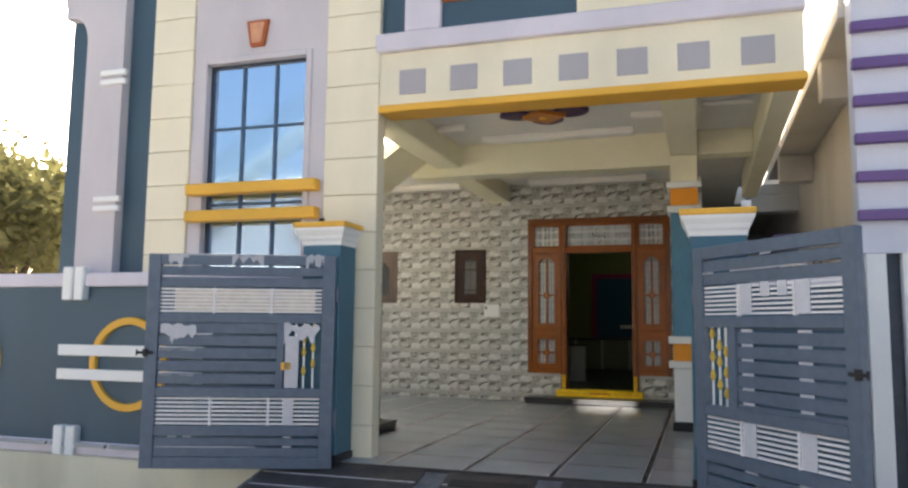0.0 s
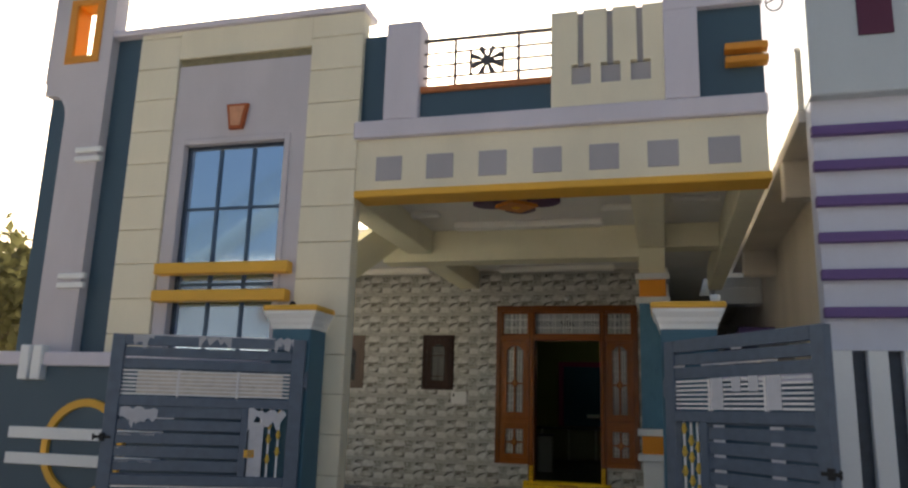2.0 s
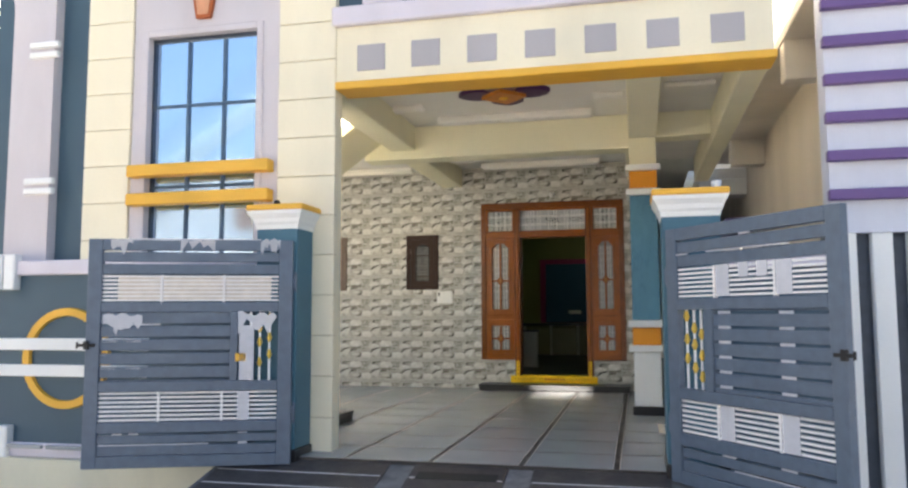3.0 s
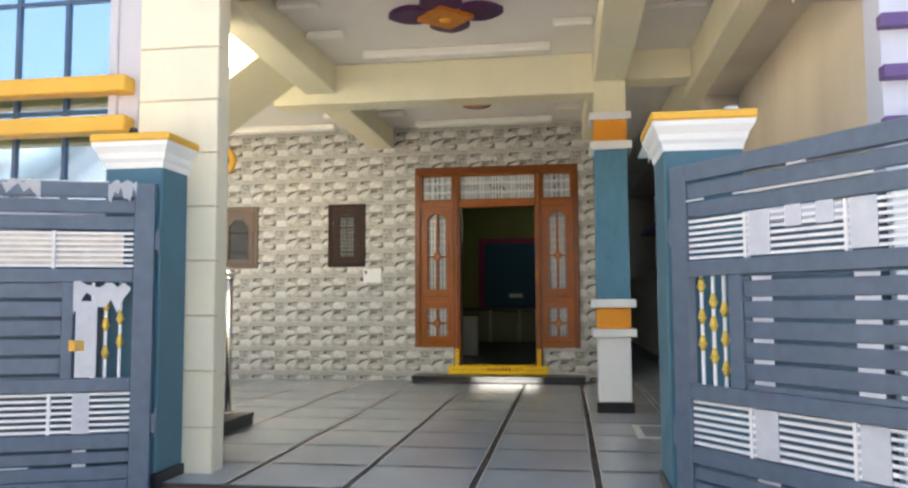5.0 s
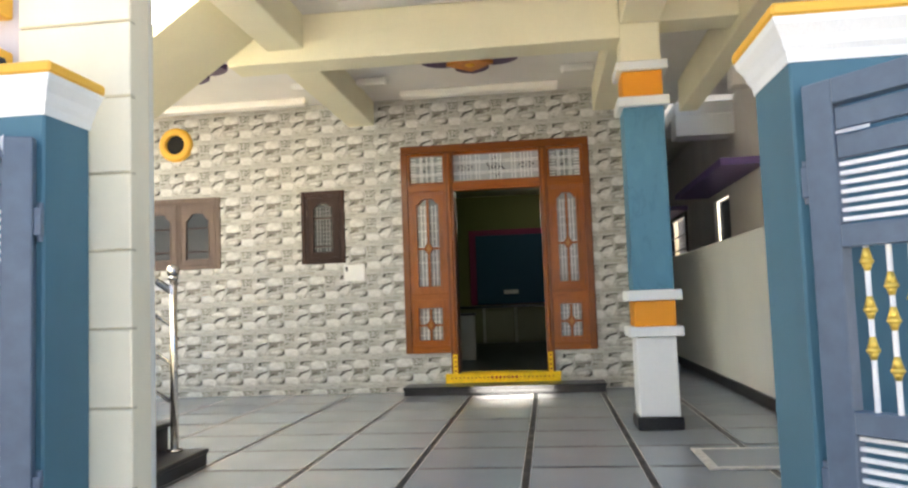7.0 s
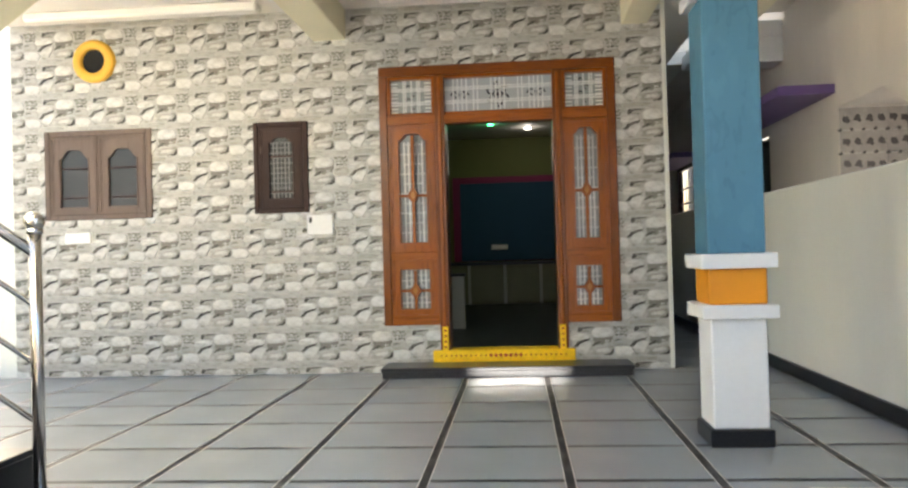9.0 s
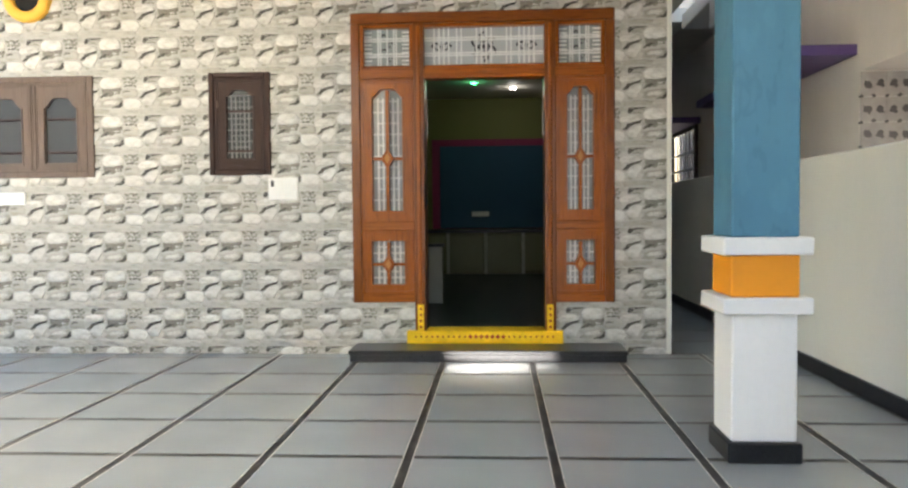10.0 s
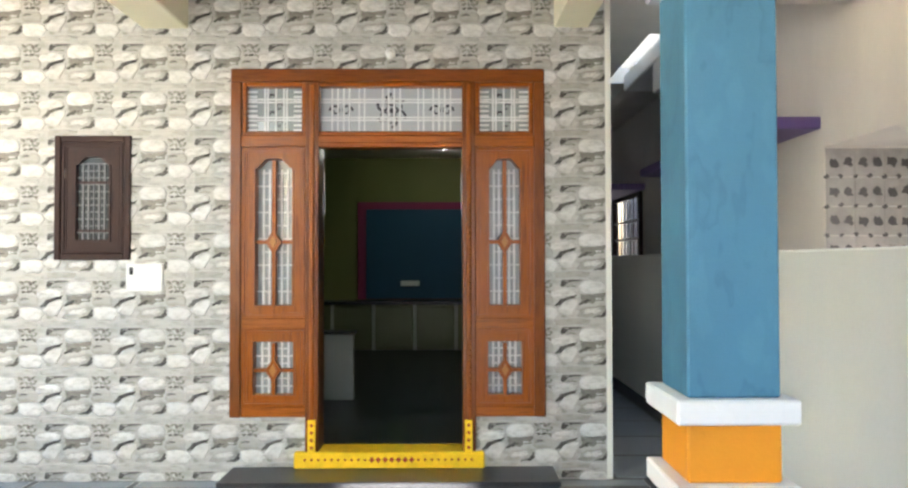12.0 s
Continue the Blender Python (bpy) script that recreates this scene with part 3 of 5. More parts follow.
def ceiling_flower(x, y):
    f = thing("ceiling_ornament", (x, y, ZC), "purple and orange flower ornament on the ceiling", "ceiling ornament", "ceiling ornaments")
    bm = bmesh.new()
    for k in range(4):
        c, d = math.cos(math.pi / 2 * k), math.sin(math.pi / 2 * k)
        ln, wd = (0.47, 0.16) if k % 2 == 0 else (0.41, 0.17)
        side = [(0.06 + (ln - 0.06) * i / 10, wd * math.sin(math.pi * i / 10) ** 0.7) for i in range(11)]
        outline = side + [(u, -v) for u, v in side[-2:0:-1]]
        prism(bm, [(u * c - v * d, u * d + v * c) for u, v in outline], "z", -0.05, -0.001 - 0.001 * k)
    part("petals", bm, FLOWER, f, "dark purple petals")
    bm = bmesh.new()
    prism(bm, [(-0.23, 0), (0, -0.23), (0.23, 0), (0, 0.23)], "z", -0.085, -0.03)
    part("diamond", bm, ORN_GOLD, f, "orange diamond")
    part("rosette", ball(bmesh.new(), (0, 0, -0.085), 0.05, 12, 6, (1, 1, 0.4)), YELLOW, f, "", True)
    return f


ceiling_flower(-1.37, 8.05)
ceiling_flower(-1.45, 10.72)
ceiling_flower(-4.25, 10.42)


# ---- porch column and gate piers ----
def shaft(bm, x0, x1, y0, y1, z0, z1, bev=0.008):
    return box(bm, x0, x1, y0, y1, z0, z1, bev)


col = tagged(new("porch_column"), "square porch column in blue, orange and white", "column", "", "structure")
CX, CY, CW = -0.004, 9.47, 0.148
for nm, z0, z1, g, m, lab in (("base", 0.0, 0.095, 0.02, BLACK, "black granite base"), ("foot", 0.095, 0.69, 0.0, WHITE, "white painted foot"), ("collar", 0.69, 0.765, 0.052, WHITE, "white collar"),
                              ("band", 0.765, 0.96, 0.006, ORANGE, "orange band"), ("collar", 0.96, 1.04, 0.052, WHITE, "white collar"), ("shaft", 1.04, 2.44, 0.004, BLUE, "blue painted shaft"),
                              ("collar", 2.44, 2.515, 0.045, WHITE, "white collar"), ("band", 2.515, 2.72, 0.004, ORANGE, "orange band"), ("collar", 2.72, 2.79, 0.045, WHITE, "white collar"), ("head", 2.79, 3.1, 0.0, BEAM, "cream head")):
    w = CW + g
    part(nm, boxes((CX - w, CX + w, CY - w, CY + w, z0, z1), bev=0.007), m, col, lab)


def gate_pier(x0, x1, y0, y1):
    p = tagged(new("gate_pier"), "blue gate pier with a white and yellow flared cap", "gate pier", "gate piers", "structure")
    part("shaft", boxes((x0, x1, y0, y1, 0.06, 1.84), bev=0.008), PIER_BLUE, p)
    part("base", boxes((x0 - 0.012, x1 + 0.012, y0 - 0.012, y1 + 0.012, ROAD, 0.06), bev=0.004), BLACK, p, "black granite base")
    bm, rings = bmesh.new(), []
    for z, g in ((1.80, 0.004), (1.835, 0.010), (1.855, 0.022), (1.885, 0.030), (1.925, 0.055), (1.95, 0.061)):
        rings.append([bm.verts.new(v) for v in ((x0 - g, y0 - g, z), (x1 + g, y0 - g, z), (x1 + g, y1 + g, z), (x0 - g, y1 + g, z))])
    for a, b in zip(rings, rings[1:]):
        for i in range(4):
            bm.faces.new((a[i], a[(i + 1) % 4], b[(i + 1) % 4], b[i]))
    bm.faces.new(rings[-1])
    bm.faces.new(list(reversed(rings[0])))
    part("cornice", bm, WHITE, p, "white flared cornice")
    g = 0.068
    part("cap", boxes((x0 - g, x1 + g, y0 - g, y1 + g, 1.95, 1.998), bev=0.01), YELLOW, p, "yellow cap")
    return p


gate_pier(-3.09, -2.735, 6.15, YF - 0.025)
gate_pier(0.085, 0.485, 6.15, 6.6)


# ---- gates ----
def metal_gate(at, rz, label, left):
    """One leaf; u runs from the hinge to the free end, the street side is -y of the closed gate."""
    g = thing("metal_gate", at, label, "gate", "gate leaves", rz)
    L, T, W = (1.545 if left else 1.475), 0.028, 0.11
    D0, D1 = (0.415, 0.475) if left else (0.37, 0.45)
    z0, z1, E = -0.04, 1.70, L - 0.105
    part("gate_frame", boxes((0, W, -T, T, z0, z1), (E, L, -T, T, z0, z1), (W, E, -T, T, 1.613, z1), (W, E, -T, T, z0, 0.05),
                             (W, E, -T, T, 1.135, 1.21), (W, E, -T, T, 0.53, 0.605), (W, E, -T, T, 0.22, 0.30), (D0, D1, -T, T, 0.605, 1.135), bev=0.004), GATE, g)
    gaps = [0.625 + 0.1035 * k for k in range(5)] if left else [0.643 + 0.0945 * k for k in range(6)]
    edges = [0.605] + [v for z in gaps for v in (z - 0.009, z + 0.009)] + [1.135]
    for a, b, x0 in [(1.525, 1.6, W), (1.43, 1.508, W), (0.142, 0.203, W), (0.052, 0.124, W)] + [(edges[i], edges[i + 1], D1) for i in range(0, len(edges), 2)]:
        part("slat", boxes((x0, E, -0.016, 0.016, a, b), bev=0.004), GATE, g)
    for zz, pitch in ((1.221, 0.0305), (0.309, 0.0335)):
        for k in range(7):
            part("bar", boxes((W, E, -0.009, 0.009, zz + k * pitch, zz + k * pitch + 0.014)), GATE_WHITE, g)
        for x in (0.53, 1.0) if left else (0.465, 0.98):
            part("upright", boxes((x - 0.008, x + 0.008, -0.014, 0.014, zz - 0.01, zz + 6 * pitch + 0.02)), GATE_WHITE, g)
    for x, beads in ((0.175, (1.085, 0.93, 0.80)), (0.25, (1.005, 0.895, 0.74)), (0.32, (0.965, 0.825, 0.685))):
        s = part("spear_rod", tube(bmesh.new(), (x, 0, 0.605), (x, 0, 1.135), 0.009, 8), GATE_WHITE, g)
        for z in beads:
            bm = bmesh.new()
            tube(bm, (x, 0, z), (x, 0, z + 0.048), 0.021, 8, 0.008)
            ball(bm, (x, 0, z), 0.023, 10, 6, (1, 1, 0.55))
            tube(bm, (x, 0, z - 0.03), (x, 0, z), 0.009, 8, 0.019)
            part("finial", bm, BRASS, s, "gold finial", True)
    for z in (1.37, 0.35):
        h = part("hinge", boxes((-0.03, 0.0, -0.02, 0.02, z - 0.055, z + 0.055), bev=0.004), GATE, g)
        part("pin", tube(bmesh.new(), (-0.02, 0, z - 0.075), (-0.02, 0, z + 0.075), 0.012, 8), GATE, h)
    f = 1 if left else -1
    y0, y1 = sorted((f * T, f * (T + 0.018)))
    latch = part("latch", boxes((L - 0.075, L + 0.05, y0, y1, 0.875, 0.897), (L - 0.03, L + 0.005, y0, y1 + 0.012, 0.855, 0.917), bev=0.003), RUBBER, g, "dark sliding latch")
    part("eye", boxes((L + 0.05, L + 0.062, y0, y1, 0.862, 0.91), bev=0.003), RUBBER, latch)

    def film(x0, x1, za, zb, torn=0.0):
        rnd = random.Random(int(x0 * 1000 + za * 77))
        n = 9
        top = [(x0 + (x1 - x0) * i / n, zb + (rnd.random() - 0.5) * torn * 0.5) for i in range(n + 1)]
        bot = [(x0 + (x1 - x0) * i / n, za + (rnd.random() - 0.5) * torn * 1.6) for i in range(n, -1, -1)]
        y = f * (T if (zb > 1.5 or torn) else 0.012)
        part("packing_film", prism(bmesh.new(), top + bot, "y", y, y + f * 0.004), FILM, g, "torn white packing film")
    if left:
        film(0.10, 0.25, 1.63, 1.70, 0.06)
        film(0.60, 0.86, 1.64, 1.70, 0.07)
        film(1.22, 1.38, 1.63, 1.70, 0.07)
        film(0.25, 1.25, 1.692, 1.704, 0.006)
        film(1.13, 1.42, 1.04, 1.12, 0.06)
        film(1.26, 1.34, 0.98, 1.06, 0.04)
        film(1.0, 1.3, 1.035, 1.047)
        film(0.12, 0.415, 1.02, 1.125, 0.09)
        film(0.29, 0.40, 0.61, 1.03, 0.004)
        part("paper_tag", boxes((0.35, 0.43, T, T + 0.004, 0.755, 0.815)), YELLOW, g, "small yellow paper tag")
        part("paper_sheet", boxes((0.17, 1.33, -0.016, -0.012, 1.225, 1.418)), plain("beige_paper", (0.66, 0.60, 0.52), 0.6), g, "beige paper behind the bars")
        film(0.32, 0.41, 0.305, 0.525)
        for x0, z in ((1.14, 0.905), (1.32, 0.905), (1.40, 0.80), (1.14, 0.70), (1.32, 0.70), (1.14, 0.205), (1.26, 0.205), (0.33, 0.205), (0.33, 0.125)):
            film(x0, x0 + (0.11 if z > 0.3 else 0.07), z, z + 0.017)
        film(0.62, 1.43, 0.126, 0.135)
        film(1.2, 1.42, 1.508, 1.516)
    else:
        for x0 in (0.49, 1.0):
            film(x0, x0 + 0.12, 1.222, 1.425)
            film(x0 + 0.005, x0 + 0.13, 0.308, 0.525)
            for z in gaps:
                film(x0 + 0.01, x0 + 0.12, z - 0.009, z + 0.009)
        for x0 in (0.69, 0.845):
            film(x0, x0 + 0.085, 1.335, 1.43)
        film(0.42, 1.12, 1.510, 1.520)
        film(0.12, 0.24, 1.508, 1.520)
        film(0.72, 0.82, 1.601, 1.612)
        film(0.5, 0.62, 0.204, 0.218)
        film(0.98, 1.1, 0.204, 0.218)
        film(0.6, 1.2, 0.126, 0.135)
    return g


metal_gate((0.125, 6.12, 0), -54, "open grey-blue steel gate leaf with white bars and gold finials", False)
metal_gate((-2.75, 6.115, 0), 200, "open grey-blue steel gate leaf with torn packing film", True)

# ---- boundary wall at the front ----
bw = tagged(new("boundary_wall"), "slate blue boundary wall with white coping and a ring motif", "wall", "", "structure")
part("wall", boxes((-9.5, -3.09, 6.30, 6.47, 0.01, 1.47)), SLATE, bw)
part("coping", boxes((-9.5, -3.09, 6.25, 6.5, 1.47, 1.6), bev=0.012), LILAC_PALE, bw, "white painted coping")
part("base_band", boxes((-9.5, -3.09, 6.26, 6.47, -0.11, 0.01), bev=0.01), LILAC_PALE, bw, "white painted base band")
for x in (-5.725, -5.585):
    for a, b in ((1.34, 1.66), (-0.15, 0.155)):
        part("plaster_tab", boxes((x, x + 0.11, 6.215, 6.31, a, b), bev=0.01), WHITE, bw, "white plaster tab")
for a, b in ((0.81, 0.915), (0.583, 0.685)):
    part("plaster_bar", boxes((-5.765, -4.15, 6.255, 6.31, a, b), bev=0.006), WHITE, bw, "white plaster bar")
for cx in (-4.955, -6.95):
    bm, n, ring = bmesh.new(), 40, []
    for k in range(n):
        a = 2 * math.pi * k / n
        ring.append([bm.verts.new((cx + r * math.cos(a), y, 0.742 + r * math.sin(a))) for r, y in ((0.365, 6.305), (0.37, 6.265), (0.435, 6.265), (0.44, 6.305))])
    for k in range(n):
        p, q = ring[k], ring[(k + 1) % n]
        for i in range(3):
            bm.faces.new((p[i], p[i + 1], q[i + 1], q[i]))
    part("ring", bm, YELLOW, bw, "yellow plaster ring")
wall_side = solid("wall_boundary_west", boxes((-9.5, -9.32, 6.5, 30, ROAD, 1.2), bev=0.01), PLINTH, "pale cream boundary wall", "wall")
wall_bound_e = tagged(new("wall_boundary_east"), "pale cream boundary wall with a black skirting", "wall", "", "structure")
part("wall", boxes((1.06, 1.2, 6.6, 21, ROAD, 1.55), bev=0.012), BOUND, wall_bound_e)
part("skirting", boxes((1.035, 1.06, 6.6, 21, -0.01, 0.1), bev=0.004), BLACK, wall_bound_e, "black granite skirting")
# guessed wall, added so that the gaps in the open gate look dark
stub = tagged(new("gap_backing_wall"), "guessed short slate blue wall, added to darken the gate's gaps", "wall", "", "structure")
part("wall", boxes((0.49, 1.215, 6.40, 6.54, ROAD, 1.44)), SLATE, stub)
part("coping", boxes((0.49, 1.215, 6.37, 6.57, 1.44, 1.54), bev=0.01), LILAC_PALE, stub, "pale lilac coping")
# added wall, raised to block sky light at the passage's far end
wall_end = solid("wall_passage_end", boxes((-0.1, 1.66, 21.0, 21.2, ROAD, 7.0)), NB_SIDE, "added plain wall, tall enough to hide the sky behind the passage", "wall")

# ---- stairs beside the porch ----
stair = tagged(new("staircase"), "dark granite stair with cream soffit", "stairs", "", "structure")
for k in range(9):
    x = -3.06 - 0.265 * k
    z = 0.105 + 0.175 * k
    part("tread", boxes((x - 0.265 - 0.02, x + 0.012, 7.0, 8.29, z - 0.03, z), bev=0.006), BLACK, stair)
    part("riser", boxes((x - 0.265, x, 7.0, 8.28, -0.02 if k < 2 else z - 0.34, z - 0.03)), BLACK, stair)
part("landing", boxes((-6.0, -5.3, 6.75, 9.3, 1.5, 1.68)), BEAM, stair)
bm = bmesh.new()
prism(bm, [(-5.3, 1.63), (-2.985, 3.262), (-2.985, 3.345), (-5.3, 1.72)], "y", 8.38, 9.30)
part("upper_flight", bm, BEAM, stair, "cream underside of the upper flight")
hand = thing("stair_railing", (-3.24, 8.2, 0.105), "polished steel stair railing with a ball newel", "railing")
bm = bmesh.new()
tube(bm, (0, 0, 0), (0, 0, 1.11), 0.026, 14)
tube(bm, (0, 0, 0), (0, 0, 0.012), 0.05, 14)
tube(bm, (0, 0, 1.11), (0, 0, 1.135), 0.034, 14)
newel = part("newel", bm, STEEL, hand, "", True)
part("ball", ball(bmesh.new(), (0, 0, 1.165), 0.043), STEEL, newel, "", True)
for z, r in ((1.03, 0.026), (0.80, 0.012), (0.55, 0.012), (0.30, 0.012)):
    part("rail", tube(bmesh.new(), (0, 0, z), (-1.6, 0, z + 1.06), r, 10), STEEL, hand, "", True)
for x in (-0.8, -1.6):
    part("baluster", tube(bmesh.new(), (x, 0, 0.66 * -x - 0.1), (x, 0, 0.66 * -x + 1.03), 0.018, 10), STEEL, hand, "", True)


# ---- front door with sidelights ----
door = tagged(new("door_1"), "open teak doorway with patterned sidelights and transom", "door", "", "structure")
Y0, Y1 = YW - 0.035, YW + 0.1
X = [-2.42, -1.905, -1.815, -0.835, -0.745, -0.27]


def rim(name, x0, x1, z0, z1, w, m, y0=Y0, y1=Y1, parent=None, bev=0.006):
    return part(name, boxes((x0, x0 + w, y0, y1, z0, z1), (x1 - w, x1, y0, y1, z0, z1), (x0 + w, x1 - w, y0, y1, z1 - w, z1), (x0 + w, x1 - w, y0, y1, z0, z0 + w), bev=bev), m, parent or door)


part("head", boxes((X[0], X[5], Y0, Y1, 2.72, 2.81), bev=0.008), TEAK_FRAME_X, door)
part("transom_bar", boxes((X[0] + 0.075, X[5] - 0.075, Y0 - 0.004, Y1, 2.27, 2.35), (X[2], X[3], Y0 - 0.018, Y0, 2.265, 2.30), bev=0.006), TEAK_X, door)
for x0, x1 in ((X[0], X[0] + 0.075), (X[5] - 0.075, X[5])):
    part("outer_stile", boxes((x0, x1, Y0, Y1, 0.43, 2.72), bev=0.006), TEAK_FRAME, door)
for x0, x1 in ((X[1], X[2]), (X[3], X[4])):
    part("jamb", boxes((x0, x1, Y0 - 0.006, Y1 + 0.1, 0.1, 2.72), bev=0.006), TEAK_FRAME, door)
    part("bead", boxes((x0 + 0.028, x1 - 0.028, Y0 - 0.022, Y0, 0.12, 2.7), bev=0.008), TEAK, door)
# carved beads up the jamb
bm = bmesh.new()
for k in range(46):
    ball(bm, ((X[3] + X[4]) / 2, Y0 - 0.024, 0.5 + k * 0.038), 0.012, 6, 4)
part("carving", bm, TEAK, door, "", True)


def arch_top(x0, x1, z, h, n=20):
    """A cusped arch between two edges."""
    c = (x0 + x1) / 2
    pts = []
    for i in range(n + 1):
        t = -1 + 2 * i / n
        k = min(1.0, (1 - abs(t)) / 0.62)
        rise = (k * k * (3 - 2 * k)) * (0.86 + 0.14 * (1 - t * t))
        pts.append((c + t * (x1 - x0) / 2, z + h * rise))
    return pts


def leaf_with_glass(x0, x1, z0, z1, gx0, gx1, gz0, gz1, arch, m, glass, y0, y1, parent, bars, muntin=True, steel=None):
    """A framed leaf with a glazed light, arched when arch > 0."""
    bm = bmesh.new()
    box(bm, x0, gx0, y0, y1, z0, z1)
    box(bm, gx1, x1, y0, y1, z0, z1)
    box(bm, gx0, gx1, y0, y1, z0, gz0)
    if arch:
        pts = arch_top(gx0, gx1, gz1, arch)
        prism(bm, [(gx0, z1)] + pts + [(gx1, z1)], "y", y0, y1)
    else:
        box(bm, gx0, gx1, y0, y1, gz1, z1)
    lf = part("leaf", bm, m, parent)
    mo = bmesh.new()
    for d, w_, p_ in ((0.012, 0.012, 0.009), (0.034, 0.006, 0.004)):
        a, b_, c_, e = x0 + d, x1 - d, z0 + d, z1 - d
        for r in ((a, a + w_, c_, e), (b_ - w_, b_, c_, e), (a + w_, b_ - w_, c_, c_ + w_), (a + w_, b_ - w_, e - w_, e)):
            box(mo, r[0], r[1], y0 - p_, y0 + 0.002, r[2], r[3])
    d = 0.014
    for r in ((gx0 - d, gx0 - 0.003, gz0 - d, gz1), (gx1 + 0.003, gx1 + d, gz0 - d, gz1), (gx0 - 0.003, gx1 + 0.003, gz0 - d, gz0 - 0.003)):
        box(mo, r[0], r[1], y0 - 0.008, y0 + 0.002, r[2], r[3])
    part("moulding", mo, m, lf)
    top = gz1 + arch
    part("pane", boxes((gx0 - 0.004, gx1 + 0.004, y1 - 0.022, y1 - 0.012, gz0 - 0.004, top)), glass, lf)
    gm = bmesh.new()
    w = gx1 - gx0
    if bars:
        nx, nz = bars
        for i in range(1, nx):
            x = gx0 + w * i / nx
            wb = 0.0075 if i % 3 else 0.004
            box(gm, x - wb, x + wb, y1 - 0.034, y1 - 0.024, gz0, gz1)
        for i in range(1, nz):
            z = gz0 + (top - gz0) * i / nz
            a = gx0 if i % 2 else gx0 + w * 0.12
            box(gm, a, gx1 - (a - gx0), y1 - 0.040, y1 - 0.030, z - 0.0045, z + 0.0045)
        part("grille", gm, steel or GRILLE, lf, "steel grille")
    if muntin:
        c, mm = (gx0 + gx1) / 2, bmesh.new()
        zc = gz0 + (gz1 - gz0) * 0.46
        box(mm, c - 0.013, c + 0.013, y0 + 0.004, y1 - 0.045, gz0, top - 0.01)
        box(mm, gx0, gx1, y0 + 0.008, y1 - 0.045, zc - 0.012, zc + 0.012)
        prism(mm, [(c - 0.055, zc), (c, zc - 0.085), (c + 0.055, zc), (c, zc + 0.085)], "y", y0 - 0.006, y1 - 0.05)
        part("muntin", mm, TEAK, lf)
        part("boss", prism(bmesh.new(), [(c - 0.025, zc), (c, zc - 0.045), (c + 0.025, zc), (c, zc + 0.045)], "y", y0 - 0.016, y0 - 0.006), TEAK_PALE, lf)
    return lf


for x0, x1 in ((X[0] + 0.075, X[1]), (X[4], X[5] - 0.075)):
    side = part("sidelight", boxes((x0, x1, Y0 + 0.01, Y1, 0.43, 0.50), (x0, x1, Y0 + 0.01, Y1, 1.03, 1.10), bev=0.004), TEAK_X, door)
    leaf_with_glass(x0, x1, 1.10, 2.27, x0 + 0.095, x1 - 0.095, 1.19, 2.125, 0.065, TEAK, FROST, Y0 + 0.014, Y1 - 0.02, door, (6, 11))
    leaf_with_glass(x0, x1, 0.50, 1.03, x0 + 0.085, x1 - 0.085, 0.58, 0.94, 0.0, TEAK, FROST, Y0 + 0.014, Y1 - 0.02, door, (6, 7))
